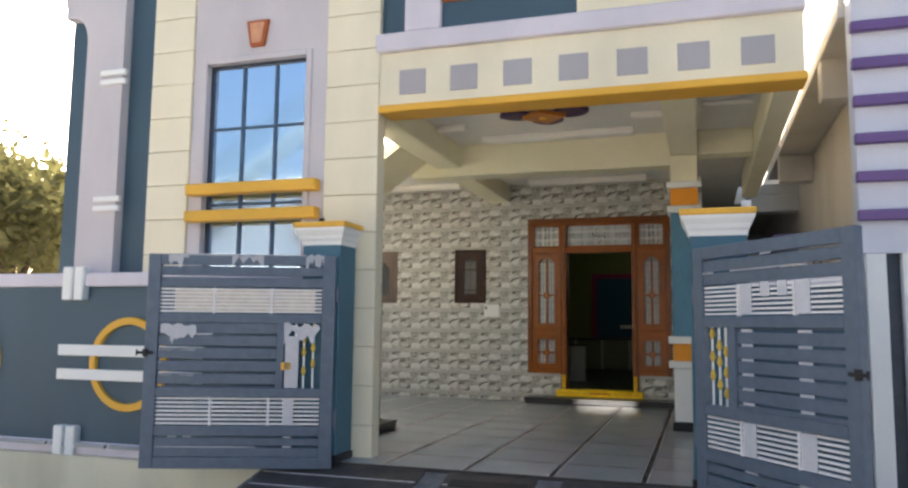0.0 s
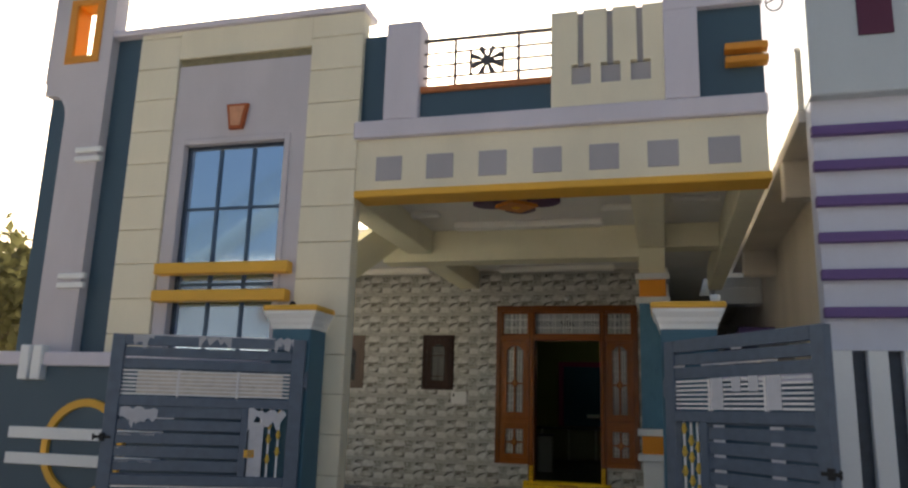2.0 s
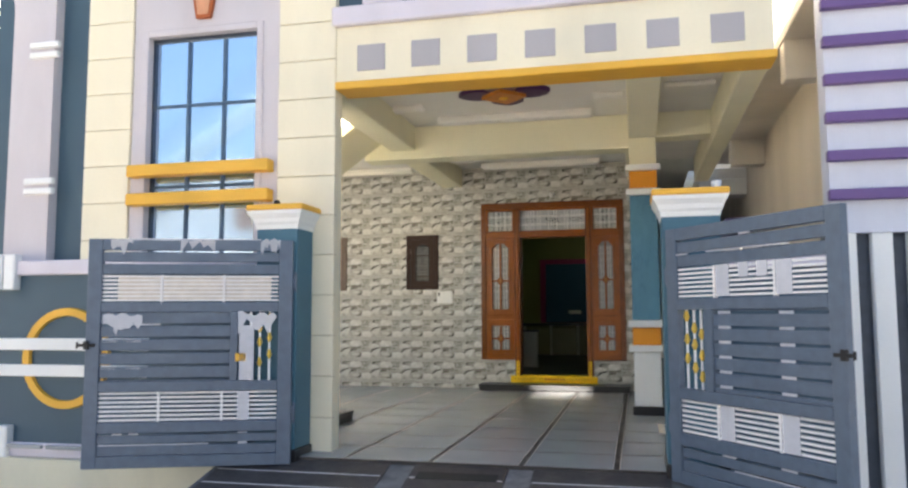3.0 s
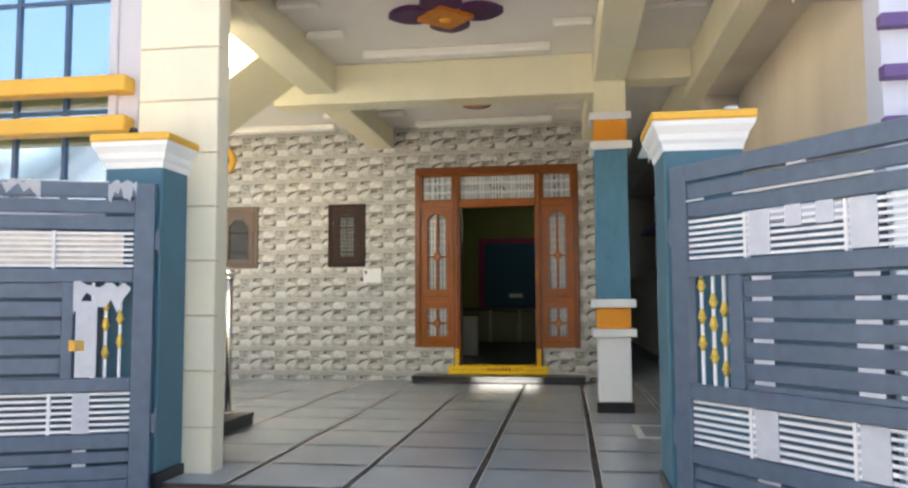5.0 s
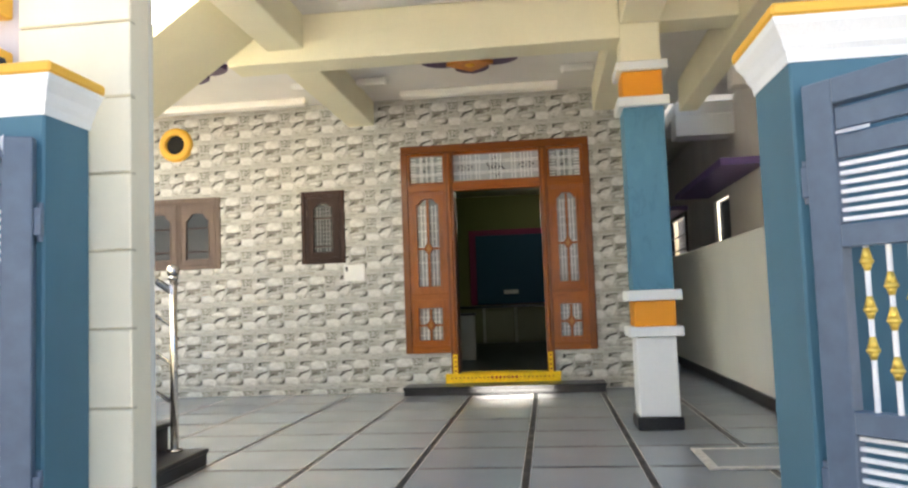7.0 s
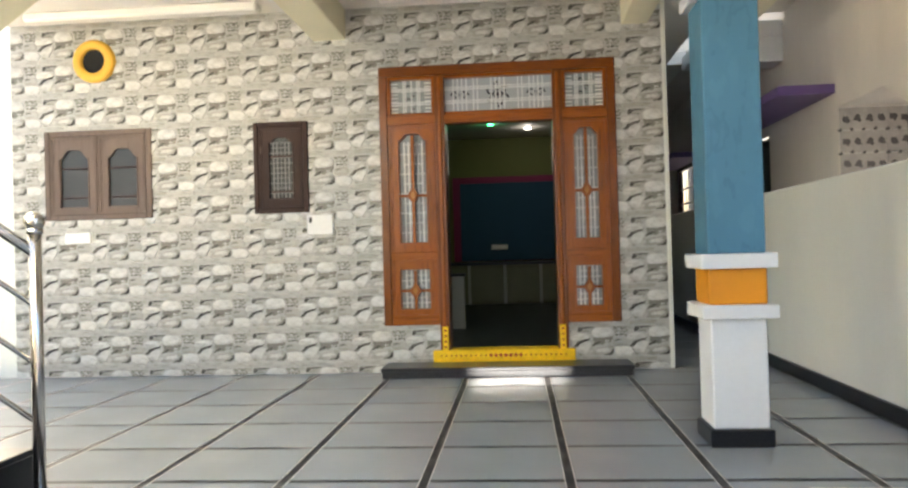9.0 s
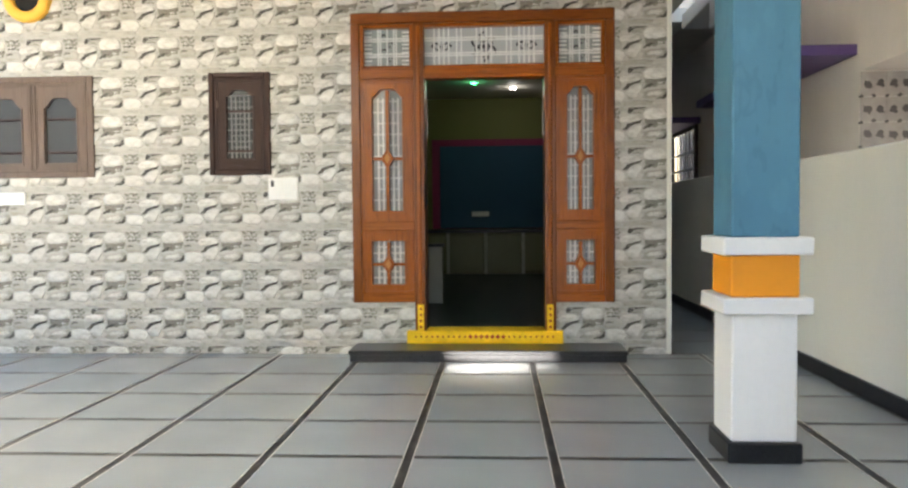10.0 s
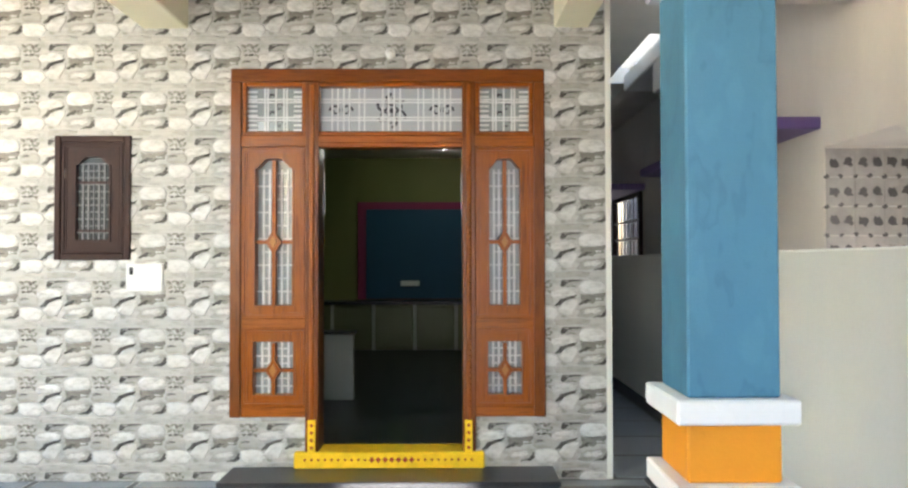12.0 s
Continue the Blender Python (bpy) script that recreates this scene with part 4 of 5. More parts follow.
for i, (x0, x1) in enumerate(((X[0] + 0.075, X[1]), (X[2] - 0.04, X[3] + 0.04), (X[4], X[5] - 0.075))):
    tr = rim("transom_frame", x0, x1, 2.35, 2.72, 0.03, TEAK_X, Y0 + 0.014, Y1 - 0.03)
    part("pane", boxes((x0 + 0.03, x1 - 0.03, Y1 - 0.05, Y1 - 0.04, 2.38, 2.69)), FROST_PALE if i == 1 else FROST, tr)
    gm, w, xc = bmesh.new(), x1 - x0 - 0.06, (x0 + x1) / 2
    groups = (0.5,) if i != 1 else (0.15, 0.5, 0.85)
    for g in groups:
        gx = x0 + 0.03 + w * g
        for d in (-0.075, -0.055, 0.0, 0.055, 0.075) if i != 1 else (-0.06, -0.02, 0.02, 0.06):
            box(gm, gx + d - 0.006, gx + d + 0.006, Y1 - 0.062, Y1 - 0.052, 2.38, 2.69)
    for z in (2.465, 2.485, 2.59, 2.61):
        box(gm, x0 + 0.03, x1 - 0.03, Y1 - 0.070, Y1 - 0.062, z - 0.0055, z + 0.0055)
    if i == 1:
        for d in (-0.36, -0.30, 0.30, 0.36):
            box(gm, xc + d * 0.62 - 0.005, xc + d * 0.62 + 0.005, Y1 - 0.062, Y1 - 0.052, 2.38, 2.69)
    else:
        for k in range(9):
            z = 2.39 + k * 0.033
            for a, b in ((x0 + 0.03, x0 + 0.095), (x1 - 0.095, x1 - 0.03)):
                box(gm, a, b, Y1 - 0.078, Y1 - 0.070, z, z + 0.012)
    part("grille", gm, GRILLE, tr, "pale steel grille")
    dk = bmesh.new()

    def curl(cx, cz, r, a0, turns, wide):
        """A spiral scroll of etched line."""
        n = 14
        for k in range(n):
            pts = []
            for q in (k, k + 1):
                t = q / n
                a, rr = a0 + turns * 2 * math.pi * t, r * (1 - 0.75 * t)
                pts.append((cx + rr * math.cos(a), cz + rr * math.sin(a), a))
            (ax, az, a), (bx, bz, b) = pts
            w2 = wide * (1 - 0.5 * k / n)
            prism(dk, [(ax - w2 * math.cos(a), az - w2 * math.sin(a)), (ax + w2 * math.cos(a), az + w2 * math.sin(a)), (bx + w2 * math.cos(b), bz + w2 * math.sin(b)), (bx - w2 * math.cos(b), bz - w2 * math.sin(b))], "y", Y1 - 0.0505, Y1 - 0.0495)
    for g in groups:
        gx = x0 + 0.03 + w * g
        if i != 1:
            for z, s in ((2.44, 1), (2.50, -1), (2.56, 1), (2.62, -1)):
                curl(gx + 0.022 * s, z, 0.034, math.pi * (s < 0), 0.9 * s, 0.008)
        elif g == 0.5:
            for k in range(6):
                a = math.pi / 3 * k + 0.5
                curl(gx + 0.062 * math.cos(a), 2.535 + 0.07 * math.sin(a), 0.046, a, 1.1, 0.0095)
            prism(dk, [(gx - 0.02, 2.535), (gx, 2.51), (gx + 0.02, 2.535), (gx, 2.56)], "y", Y1 - 0.0505, Y1 - 0.0495)
        else:
            for s in (-1, 1):
                curl(gx + 0.04 * s, 2.535, 0.04, math.pi * (s < 0), 1.1 * s, 0.009)
    part("etched_flowers", dk, ETCH, tr, "dark etched flower pattern")
THY = plain("turmeric_yellow", (0.88, 0.56, 0.01), 0.6, 0.0, 0.12, 20)
sill = part("threshold", boxes((-1.975, -0.69, Y0 - 0.03, Y1 + 0.1, 0.088, 0.198), bev=0.008), THY, door, "yellow painted threshold with red dots")
for x0 in (X[1] + 0.012, X[3] + 0.004):
    part("painted_foot", boxes((x0 + 0.009, x0 + 0.061, Y0 - 0.026, Y0 - 0.004, 0.198, 0.415), bev=0.004), THY, door, "yellow painted jamb foot")
RED = plain("vermilion", (0.38, 0.05, 0.02), 0.7)
bm = bmesh.new()
for k in range(26):
    x = -1.90 + k * 0.045
    s = 0.020 if 9 < k < 17 else 0.011
    prism(bm, [(x - s, 0.15), (x, 0.15 - s), (x + s, 0.15), (x, 0.15 + s)], "y", Y0 - 0.033, Y0 - 0.029)
part("dots", bm, RED, sill, "dark red dots")
bm = bmesh.new()
for x0 in (X[1] + 0.048, X[3] + 0.04):
    for k in range(4):
        z = 0.23 + k * 0.05
        prism(bm, [(x0 - 0.014, z), (x0, z - 0.014), (x0 + 0.014, z), (x0, z + 0.014)], "y", Y0 - 0.029, Y0 - 0.025)
part("dots", bm, RED, sill)
STEP = plain("polished_black_granite", (0.03, 0.03, 0.032), 0.3, 0.0, 0.35, 70)
step = solid("door_step", boxes((-2.39, -0.23, 11.735, YW - 0.012, 0.0, 0.058), (-2.40, -0.22, 11.718, YW - 0.012, 0.0585, 0.092), bev=0.005), STEP, "black granite door step", "step")


# ---- shutters, switch, vent ring, bulb holder ----
vent = tagged(new("window_2"), "small dark wooden shutter with an arched steel grille", "window", "", "structure")
rim("window_frame", *VENT, 0.045, DARKWOOD, YW - 0.03, YW + 0.08, vent)
vl = leaf_with_glass(VENT[0] + 0.045, VENT[1] - 0.045, VENT[2] + 0.045, VENT[3] - 0.045, -3.47, -3.25, 1.64, 2.15, 0.055, DARKWOOD, SMOKE, YW - 0.018, YW + 0.03, vent, (6, 12), False, GRILLE_DK)
part("rail", boxes((-3.47, -3.25, YW - 0.014, YW + 0.012, 1.69, 1.708), (-3.47, -3.25, YW - 0.014, YW + 0.012, 2.02, 2.038)), DARKWOOD, vl)
part("latch", boxes((-3.555, -3.545, YW - 0.026, YW - 0.018, 2.06, 2.12)), GREYWOOD, vl)
win2 = tagged(new("window_3"), "pair of closed weathered brown wooden shutters with arched glass", "window", "", "structure")
rim("window_frame", *WIN, 0.05, GREYWOOD, YW - 0.03, YW + 0.08, win2)
xm = (WIN[0] + WIN[1]) / 2
for x0, x1 in ((WIN[0] + 0.05, xm - 0.002), (xm + 0.002, WIN[1] - 0.05)):
    lf = leaf_with_glass(x0, x1, WIN[2] + 0.05, WIN[3] - 0.05, x0 + 0.10, x1 - 0.10, 1.62, 2.08, 0.085, GREYWOOD, SMOKE, YW - 0.016, YW + 0.03, win2, None, False)
    part("muntin", boxes((x0 + 0.1, x1 - 0.1, YW - 0.01, YW + 0.01, 1.70, 1.715), (x0 + 0.1, x1 - 0.1, YW - 0.01, YW + 0.01, 1.98, 1.995)), DARKWOOD, lf)
sw = thing("switch_box", (-3.0, YW - 0.012, 1.38), "white plastic switch box on the tiled wall", "switch box")
part("plate", boxes((-0.125, 0.125, -0.022, 0.008, -0.095, 0.095), bev=0.008), PLASTIC, sw)
part("switch", boxes((-0.10, -0.075, -0.027, -0.021, 0.02, 0.07), bev=0.002), RUBBER, sw, "small dark switch")
jb = thing("junction_box", (-5.35, YW - 0.012, 1.32), "white plastic junction box on the tiled wall", "junction box")
part("lid", boxes((-0.13, 0.13, -0.022, 0.008, -0.055, 0.055), bev=0.008), PLASTIC, jb)
bulb = thing("lamp_holder", (-1.328, YW - 0.012, 2.92), "white lamp holder above the doorway", "lamp holder")
bm = bmesh.new()
tube(bm, (0, 0.008, 0), (0, -0.02, 0), 0.035, 14)
tube(bm, (0, -0.02, 0), (0, -0.06, -0.03), 0.02, 12, 0.026)
part("holder", bm, PLASTIC, bulb, "", True)
duct = thing("duct_ring", (-5.15, YW - 0.012, 3.0), "yellow painted ring round a dark round duct", "duct")
bm, n, rows = bmesh.new(), 28, []
for k in range(n):
    a = 2 * math.pi * k / n
    rows.append([bm.verts.new((r * math.cos(a), y, r * math.sin(a))) for r, y in ((0.205, 0.01), (0.205, -0.03), (0.185, -0.055), (0.125, -0.055), (0.115, -0.04), (0.115, 0.008))])
for k in range(n):
    p, q = rows[k], rows[(k + 1) % n]
    for i in range(5):
        bm.faces.new((p[i], p[i + 1], q[i + 1], q[i]))
part("ring", bm, YELLOW, duct, "", True)
# no hole here: a black disc gives the duct's inner darkness by colour
bm = bmesh.new()
tube(bm, (0, 0.006, 0), (0, -0.012, 0), 0.116, 24)
part("mouth", bm, DARK_IN, duct, "black disc in place of the duct's unlit inside")

# ---- the room behind the door ----
room = tagged(new("room"), "dim room seen through the open door", "room", "", "structure")
part("room_floor", boxes((-6.0, -0.1, YW + 0.2, 18.6, 0.1, 0.198)), BLACK, room, "dark polished granite floor")
part("back_wall", boxes((-6.0, -0.1, 18.5, 18.7, 0.198, 3.2)), ROOM, room, "olive green wall")
part("side_wall", boxes((-4.2, -4.05, YW + 0.26, 18.5, 0.198, 3.2)), ROOM, room)
part("room_ceiling", boxes((-6.0, -0.1, YW + 0.25, 18.7, 3.05, 3.2)), CEIL, room)
part("inner_wall", boxes((-0.13, -0.1, YW + 0.25, 18.5, 0.198, 3.05)), ROOM, room)
part("panel_border", boxes((-2.29, 0.3 - 0.45, 18.46, 18.5, 0.92, 2.38)), ROOM_RED, room, "magenta border")
part("panel", boxes((-2.16, -0.2, 18.44, 18.46, 0.93, 2.27)), ROOM_BLUE, room, "deep blue wall panel")
unit = thing("low_unit", (-1.6, 18.3, 0.198), "low cream storage unit with a black top", "storage unit")
part("top", boxes((-1.7, 1.4, -0.22, 0.14, 0.66, 0.71), bev=0.006), BLACK, unit, "black granite top")
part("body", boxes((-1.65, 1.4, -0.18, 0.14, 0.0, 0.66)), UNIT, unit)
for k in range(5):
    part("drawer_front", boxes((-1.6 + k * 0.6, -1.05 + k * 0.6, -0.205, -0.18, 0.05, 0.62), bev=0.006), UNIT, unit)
    part("divider", boxes((-1.04 + k * 0.6, -0.99 + k * 0.6, -0.21, -0.18, 0.0, 0.66), bev=0.004), UNIT_PALE, unit, "paler divider")
half = thing("low_partition", (-2.2, 14.1, 0.198), "white half-height partition with a dark top", "partition")
part("body", boxes((-0.8, 0.38, -0.05, 0.06, 0.0, 0.61)), UNIT_PALE, half)
part("top", boxes((-0.82, 0.40, -0.08, 0.09, 0.61, 0.64), bev=0.005), BLACK, half)
for x in (X[2] + 0.004, X[3] - 0.004):
    part("jamb_strip", boxes((x - 0.0015, x + 0.0015, Y1 + 0.095, Y1 + 0.105, 1.82, 2.12)), STEEL, door, "bright steel edge strip")
orn = thing("wall_plate", (-1.5, 18.43, 1.16), "small white plate on the blue panel", "wall plate")
part("plate", boxes((-0.14, 0.14, -0.012, 0.01, -0.04, 0.04), bev=0.006), PLASTIC, orn)
for x, y, m, lab in ((-0.98, 17.4, LAMP_WHITE, "small lit white downlight"), (-1.35, 15.6, LAMP_WHITE, "small lit white downlight"), (-1.55, 16.9, LAMP_GREEN, "small lit green ceiling light")):
    d = thing("downlight", (x, y, 3.05), lab, "ceiling light", "ceiling lights")
    part("trim", tube(bmesh.new(), (0, 0, 0.0), (0, 0, -0.018), 0.06, 18), PLASTIC, d)
    part("lens", tube(bmesh.new(), (0, 0, -0.018), (0, 0, -0.026), 0.042, 18), m, d, "glowing lens")
    lamp = new("lamp", bpy.data.lights.new("lamp", "POINT"))
    lamp.data.energy, lamp.data.color, lamp.data.shadow_soft_size = (0.22 if m is LAMP_WHITE else 0.12), ((1, 0.94, 0.85) if m is LAMP_WHITE else (0.2, 1, 0.4)), 0.06
    lamp.location = (x, y, 2.96)

# ---- neighbour's house ----
nb = tagged(new("neighbour_house"), "neighbour's house in pale lilac with purple bars", "house", "", "structure")
part("front_wall", boxes((1.25, 7.0, 6.34, 6.56, 1.67, 3.58)), NB_WALL, nb)
part("parapet", boxes((1.24, 7.0, 6.22, 6.56, 3.58, 4.72), bev=0.01), NB_TOP, nb, "pale grey parapet")
part("dark_band", boxes((1.22, 7.0, 6.18, 6.6, 4.72, 4.95)), FRAME_DK, nb, "dark roof edge")
part("maroon_panel", boxes((1.60, 1.845, 6.205, 6.23, 4.04, 4.35), bev=0.004), MAROON, nb)
for k in range(6):
    z = 1.90 + k * 0.277
    part("purple_bar", boxes((1.235, 1.98 if k == 5 else 7.0, 6.275, 6.35, z, z + 0.075), bev=0.006), PURPLE, nb)
part("lower_wall", boxes((1.22, 7.0, 6.42, 6.56, ROAD, 1.67)), FRAME_DK, nb, "dark lower wall")
for k in range(8):
    x = 1.275 + k * 0.232
    part("white_pilaster", boxes((x, x + 0.135, 6.345, 6.43, ROAD, 1.672), bev=0.008), WHITE, nb)
RC = (10.0, 12.08, 0.9, 2.27)
part("ledge", boxes((0.92, 1.65, 13.4, 14.9, 3.27, 3.44), (0.92, 1.65, 13.4, 13.75, 3.0, 3.27), bev=0.01), WHITE, nb, "white painted concrete ledge")
for a, b, c, d in cut_rects((6.57, 21, ROAD, 4.7), [RC, (13.95, 14.9, 1.3, 2.3), (17.1, 18.8, 1.5, 2.4)]):
    part("side_wall", boxes((1.65, 1.70, a, b, c, d)), NB_SIDE, nb, "bare grey-brown side wall")
part("recess_room", boxes((1.70, 3.4, 12.08, 12.2, 0.5, 2.5), (1.70, 3.4, 9.8, 12.08, 2.27, 2.4), (3.3, 3.4, 9.8, 12.08, 0.5, 2.4)), NB_SIDE, nb)
bm = bmesh.new()
prism(bm, [(9.98, 1.62), (10.0, 2.27), (11.24, 2.27), (10.4, 1.84)], "x", 1.655, 1.698)
part("stair_soffit", bm, NB_SIDE, nb)
for y0, y1, z in ((12.12, 15.2, 2.40), (16.9, 19.0, 2.42)):
    part("sunshade", boxes((1.16, 1.65, y0, y1, z, z + 0.085), bev=0.006), PURPLE, nb, "purple concrete sunshade")
part("dark_window", boxes((1.72, 1.74, 13.95, 14.9, 1.3, 2.3)), SMOKE, nb)
wf = part("window_frame", boxes((1.62, 1.7, 17.05, 17.15, 1.45, 2.45), (1.62, 1.7, 18.75, 18.85, 1.45, 2.45), (1.62, 1.7, 17.15, 18.75, 2.37, 2.45), (1.62, 1.7, 17.15, 18.75, 1.45, 1.53)), DARKWOOD, nb)
part("pane", boxes((1.78, 1.79, 17.1, 18.8, 1.5, 2.4)), SMOKE, wf)
gm = bmesh.new()
for k in range(7):
    y = 17.3 + k * 0.22
    box(gm, 1.66, 1.68, y - 0.018, y + 0.018, 1.53, 2.37)
for z in (1.8, 2.05):
    box(gm, 1.655, 1.675, 17.15, 18.75, z - 0.015, z + 0.015)
part("grille", gm, GATE_WHITE, wf, "white window grille")
for y in (7.55, 11.58):
    part("bracket", boxes((1.21, 1.65, y, y + 0.2, 3.15, 3.502), bev=0.008), NB_SIDE, nb, "grey concrete bracket")
# second box is an added stretch of slab that keeps the passage dark
part("balcony_slab", boxes((1.2, 1.65, 6.57, 13.38, 3.502, 3.6), (1.05, 1.65, 14.95, 21.0, 3.502, 3.6), bev=0.006), NB_SIDE, nb, "overhanging concrete balcony slab, its far part added to shade the passage")
part("balcony_parapet", boxes((1.203, 1.29, 6.57, 13.38, 3.601, 4.15), bev=0.01), NB_CREAM, nb, "pale cream balcony parapet")
TILE_P = stone_piece("patterned_wall_tile", [(0.37, 0.34, 0.29), (0.44, 0.40, 0.35)], 0.5, 9, 0.2)
me = mesh_of("tile", boxes((0, 0.196, -0.01, 0.0, 0, 0.196)), TILE_P)
rnd = random.Random(21)
mds = []
for _ in range(7):
    big = 0.042 if len(mds) < 4 else 0.02
    pts = [(rnd.uniform(0.45, 1.1) * big * math.cos(2 * math.pi * k / 11), rnd.uniform(0.45, 1.1) * big * math.sin(2 * math.pi * k / 11)) for k in range(11)]
    mds.append(mesh_of("tile_flower", prism(bmesh.new(), pts, "y", -0.014, -0.01), CER_DARK))
for i in range(7):
    for k in range(7):
        t = piece("tile", me, nb, (1.655 + i * 0.2, 12.076, 0.86 + k * 0.2))
        for u, v in ((0.05, 0.10), (0.148, 0.10), (0.0985, 0.0), (0.0, 0.0)):
            if k or v:
                piece("tile_flower", mds[rnd.randrange(4) if v else 4 + rnd.randrange(3)], t, (u, 0.0, v + rnd.uniform(-0.008, 0.008)))

# ---- small things ----
cover = thing("inspection_cover", (0.28, 8.26, 0.0), "grey inspection cover edged with pale cement in the porch floor", "inspection cover")
CEMENT = plain("pale_cement", (0.52, 0.50, 0.46), 0.9, 0.0, 0.25, 25)
part("lid", boxes((-0.15, 0.36, -0.25, 0.27, 0.002, 0.007)), SLAB, cover)
part("cement_edge", boxes((-0.21, -0.15, -0.31, 0.31, 0.002, 0.012), (-0.15, 0.42, -0.31, -0.25, 0.002, 0.012), (-0.15, 0.42, 0.27, 0.31, 0.002, 0.010), (0.36, 0.42, -0.25, 0.27, 0.002, 0.010), bev=0.003), CEMENT, cover, "pale cement edging")
cup = thing("paper_cup", (0.50, 6.47, 1.998), "small white paper cup standing on the pier cap", "cup")
part("cup", tube(bmesh.new(), (0, 0, 0), (0, 0, 0.10), 0.028, 14, 0.04), PLASTIC, cup, "", True)
scrap = thing("scrap", (0.26, 6.32, 1.998), "scrap of pale packing on the pier cap", "scrap")
bm = ball(bmesh.new(), (0, 0, 0.012), 0.05, 9, 5, (1.4, 0.9, 0.35))
for v in bm.verts:
    v.co += Vector((noise.noise(v.co * 31), noise.noise(v.co * 29 + Vector((5, 0, 0))), 0)) * 0.02
part("paper", bm, FILM, scrap)
peg = thing("cable_peg", (-2.90, 6.115, 1.998), "small dark cable peg on the pier cap", "peg")
part("peg", tube(bmesh.new(), (0, 0, 0), (0, 0, 0.03), 0.03, 10, 0.018), RUBBER, peg, "", True)
cable = bpy.data.curves.new("cable", "CURVE")
cable.dimensions, cable.bevel_depth = "3D", 0.006
sp = cable.splines.new("POLY")
pts = [Vector((1.4, 6.2, 4.75)).lerp(Vector((0.99, 6.44, 4.5)), i / 8) - Vector((0, 0, 0.05 * math.sin(math.pi * i / 8))) for i in range(9)]
pts += [Vector((1.05 + 0.065 * math.cos(math.pi + a), 6.43, 4.5 + 0.075 * math.sin(math.pi + a))) for a in [2 * math.pi * k / 16 for k in range(1, 17)]]
sp.points.add(len(pts) - 1)
for p, v in zip(sp.points, pts):
    p.co = (*v, 1)
cable.materials.append(RUBBER)
tagged(new("overhead_cable", cable), "black cable with a hanging coil at the parapet", "cable")


def leafy_tree(at, height, spread, leaves, seed, leaf=0.16):
    rnd = random.Random(seed)
    t = thing("tree", at, "leafy green tree beyond the boundary wall", "tree")
    bm = bmesh.new()
    tube(bm, (0, 0, 0), (0.1, 0, height * 0.5), 0.2, 9, 0.12)
    tips = []
    for k in range(11):
        a, e = rnd.uniform(0, 6.283), rnd.uniform(0.2, 1.2)
        r = spread * rnd.uniform(0.45, 1.0)
        tip = Vector((r * math.cos(a) * math.cos(e), r * math.sin(a) * math.cos(e), height * 0.55 + r * math.sin(e) * 0.9))
        tube(bm, (0.1, 0, height * rnd.uniform(0.35, 0.5)), tip, 0.07, 6, 0.02)
        tips.append(tip)
    part("trunk", bm, BARK, t)
    verts, faces = [], []
    for tip in tips:
        for j in range(leaves // len(tips)):
            d = Vector((rnd.gauss(0, 1), rnd.gauss(0, 1), rnd.gauss(0, 0.75))) * spread * 0.24
            c = tip + d
            n1 = Vector((rnd.gauss(0, 1), rnd.gauss(0, 1), rnd.gauss(0, 1))).normalized()
            n2 = n1.orthogonal().normalized()
            s = leaf * rnd.uniform(0.6, 1.3)
            b = len(verts)
            verts += [c - n1 * s, c + n2 * s * 0.4, c + n1 * s, c - n2 * s * 0.4]
            faces.append((b, b + 1, b + 2, b + 3))
    me = bpy.data.meshes.new("crown")
    me.from_pydata([tuple(v) for v in verts], [], faces)
    me.materials.append(LEAF)
    c = new("crown", me)
    c.parent = t
    return t


leafy_tree((-13.4, 12.6, ROAD), 5.2, 2.3, 4200, 3)
leafy_tree((-17.5, 15.5, ROAD), 6.0, 2.6, 3600, 4)
leafy_tree((-9.6, 16.5, ROAD), 4.4, 1.8, 3200, 9, 0.2)

# ---- pieces: ramp slabs, porch paving, wall tiles ----
slope = (-0.03 - ROAD - 0.005) / (RY1 - RY0)
def on_ramp(y):
    return ROAD + 0.005 + slope * (y - RY0)


line = plain("pale_joint_cement", (0.46, 0.45, 0.45), 0.9, 0.0, 0.2, 25)
for x0, x1 in ((RX0 + 0.05, -1.96), (-1.76, -1.05), (-0.86, 0.1), (0.25, RX1 - 0.04)):
    for k in range(8):
        ya = RY0 + 0.05 + k * 0.226
        yb = ya + 0.212
        part("ramp_slab", prism(bmesh.new(), [(ya, on_ramp(ya)), (yb, on_ramp(yb)), (yb, on_ramp(yb) + 0.012), (ya, on_ramp(ya) + 0.012)], "x", x0, x1), RAMP, ramp_ob)
    bm = bmesh.new()
    for k in range(1, 8):
        y = RY0 + 0.05 + k * 0.226
        prism(bm, [(y - 0.0135, on_ramp(y - 0.0135)), (y - 0.0005, on_ramp(y)), (y - 0.0005, on_ramp(y) + 0.0145), (y - 0.0135, on_ramp(y - 0.0135) + 0.0145)], "x", x0 + 0.01, x1 - 0.01)
    part("joint_line", bm, line, ramp_ob, "pale cement joints")
drain = thing("drain_slot", (-1.40, 6.01, on_ramp(6.01) + 0.011), "dark slotted drain cover let into the ramp", "drain")
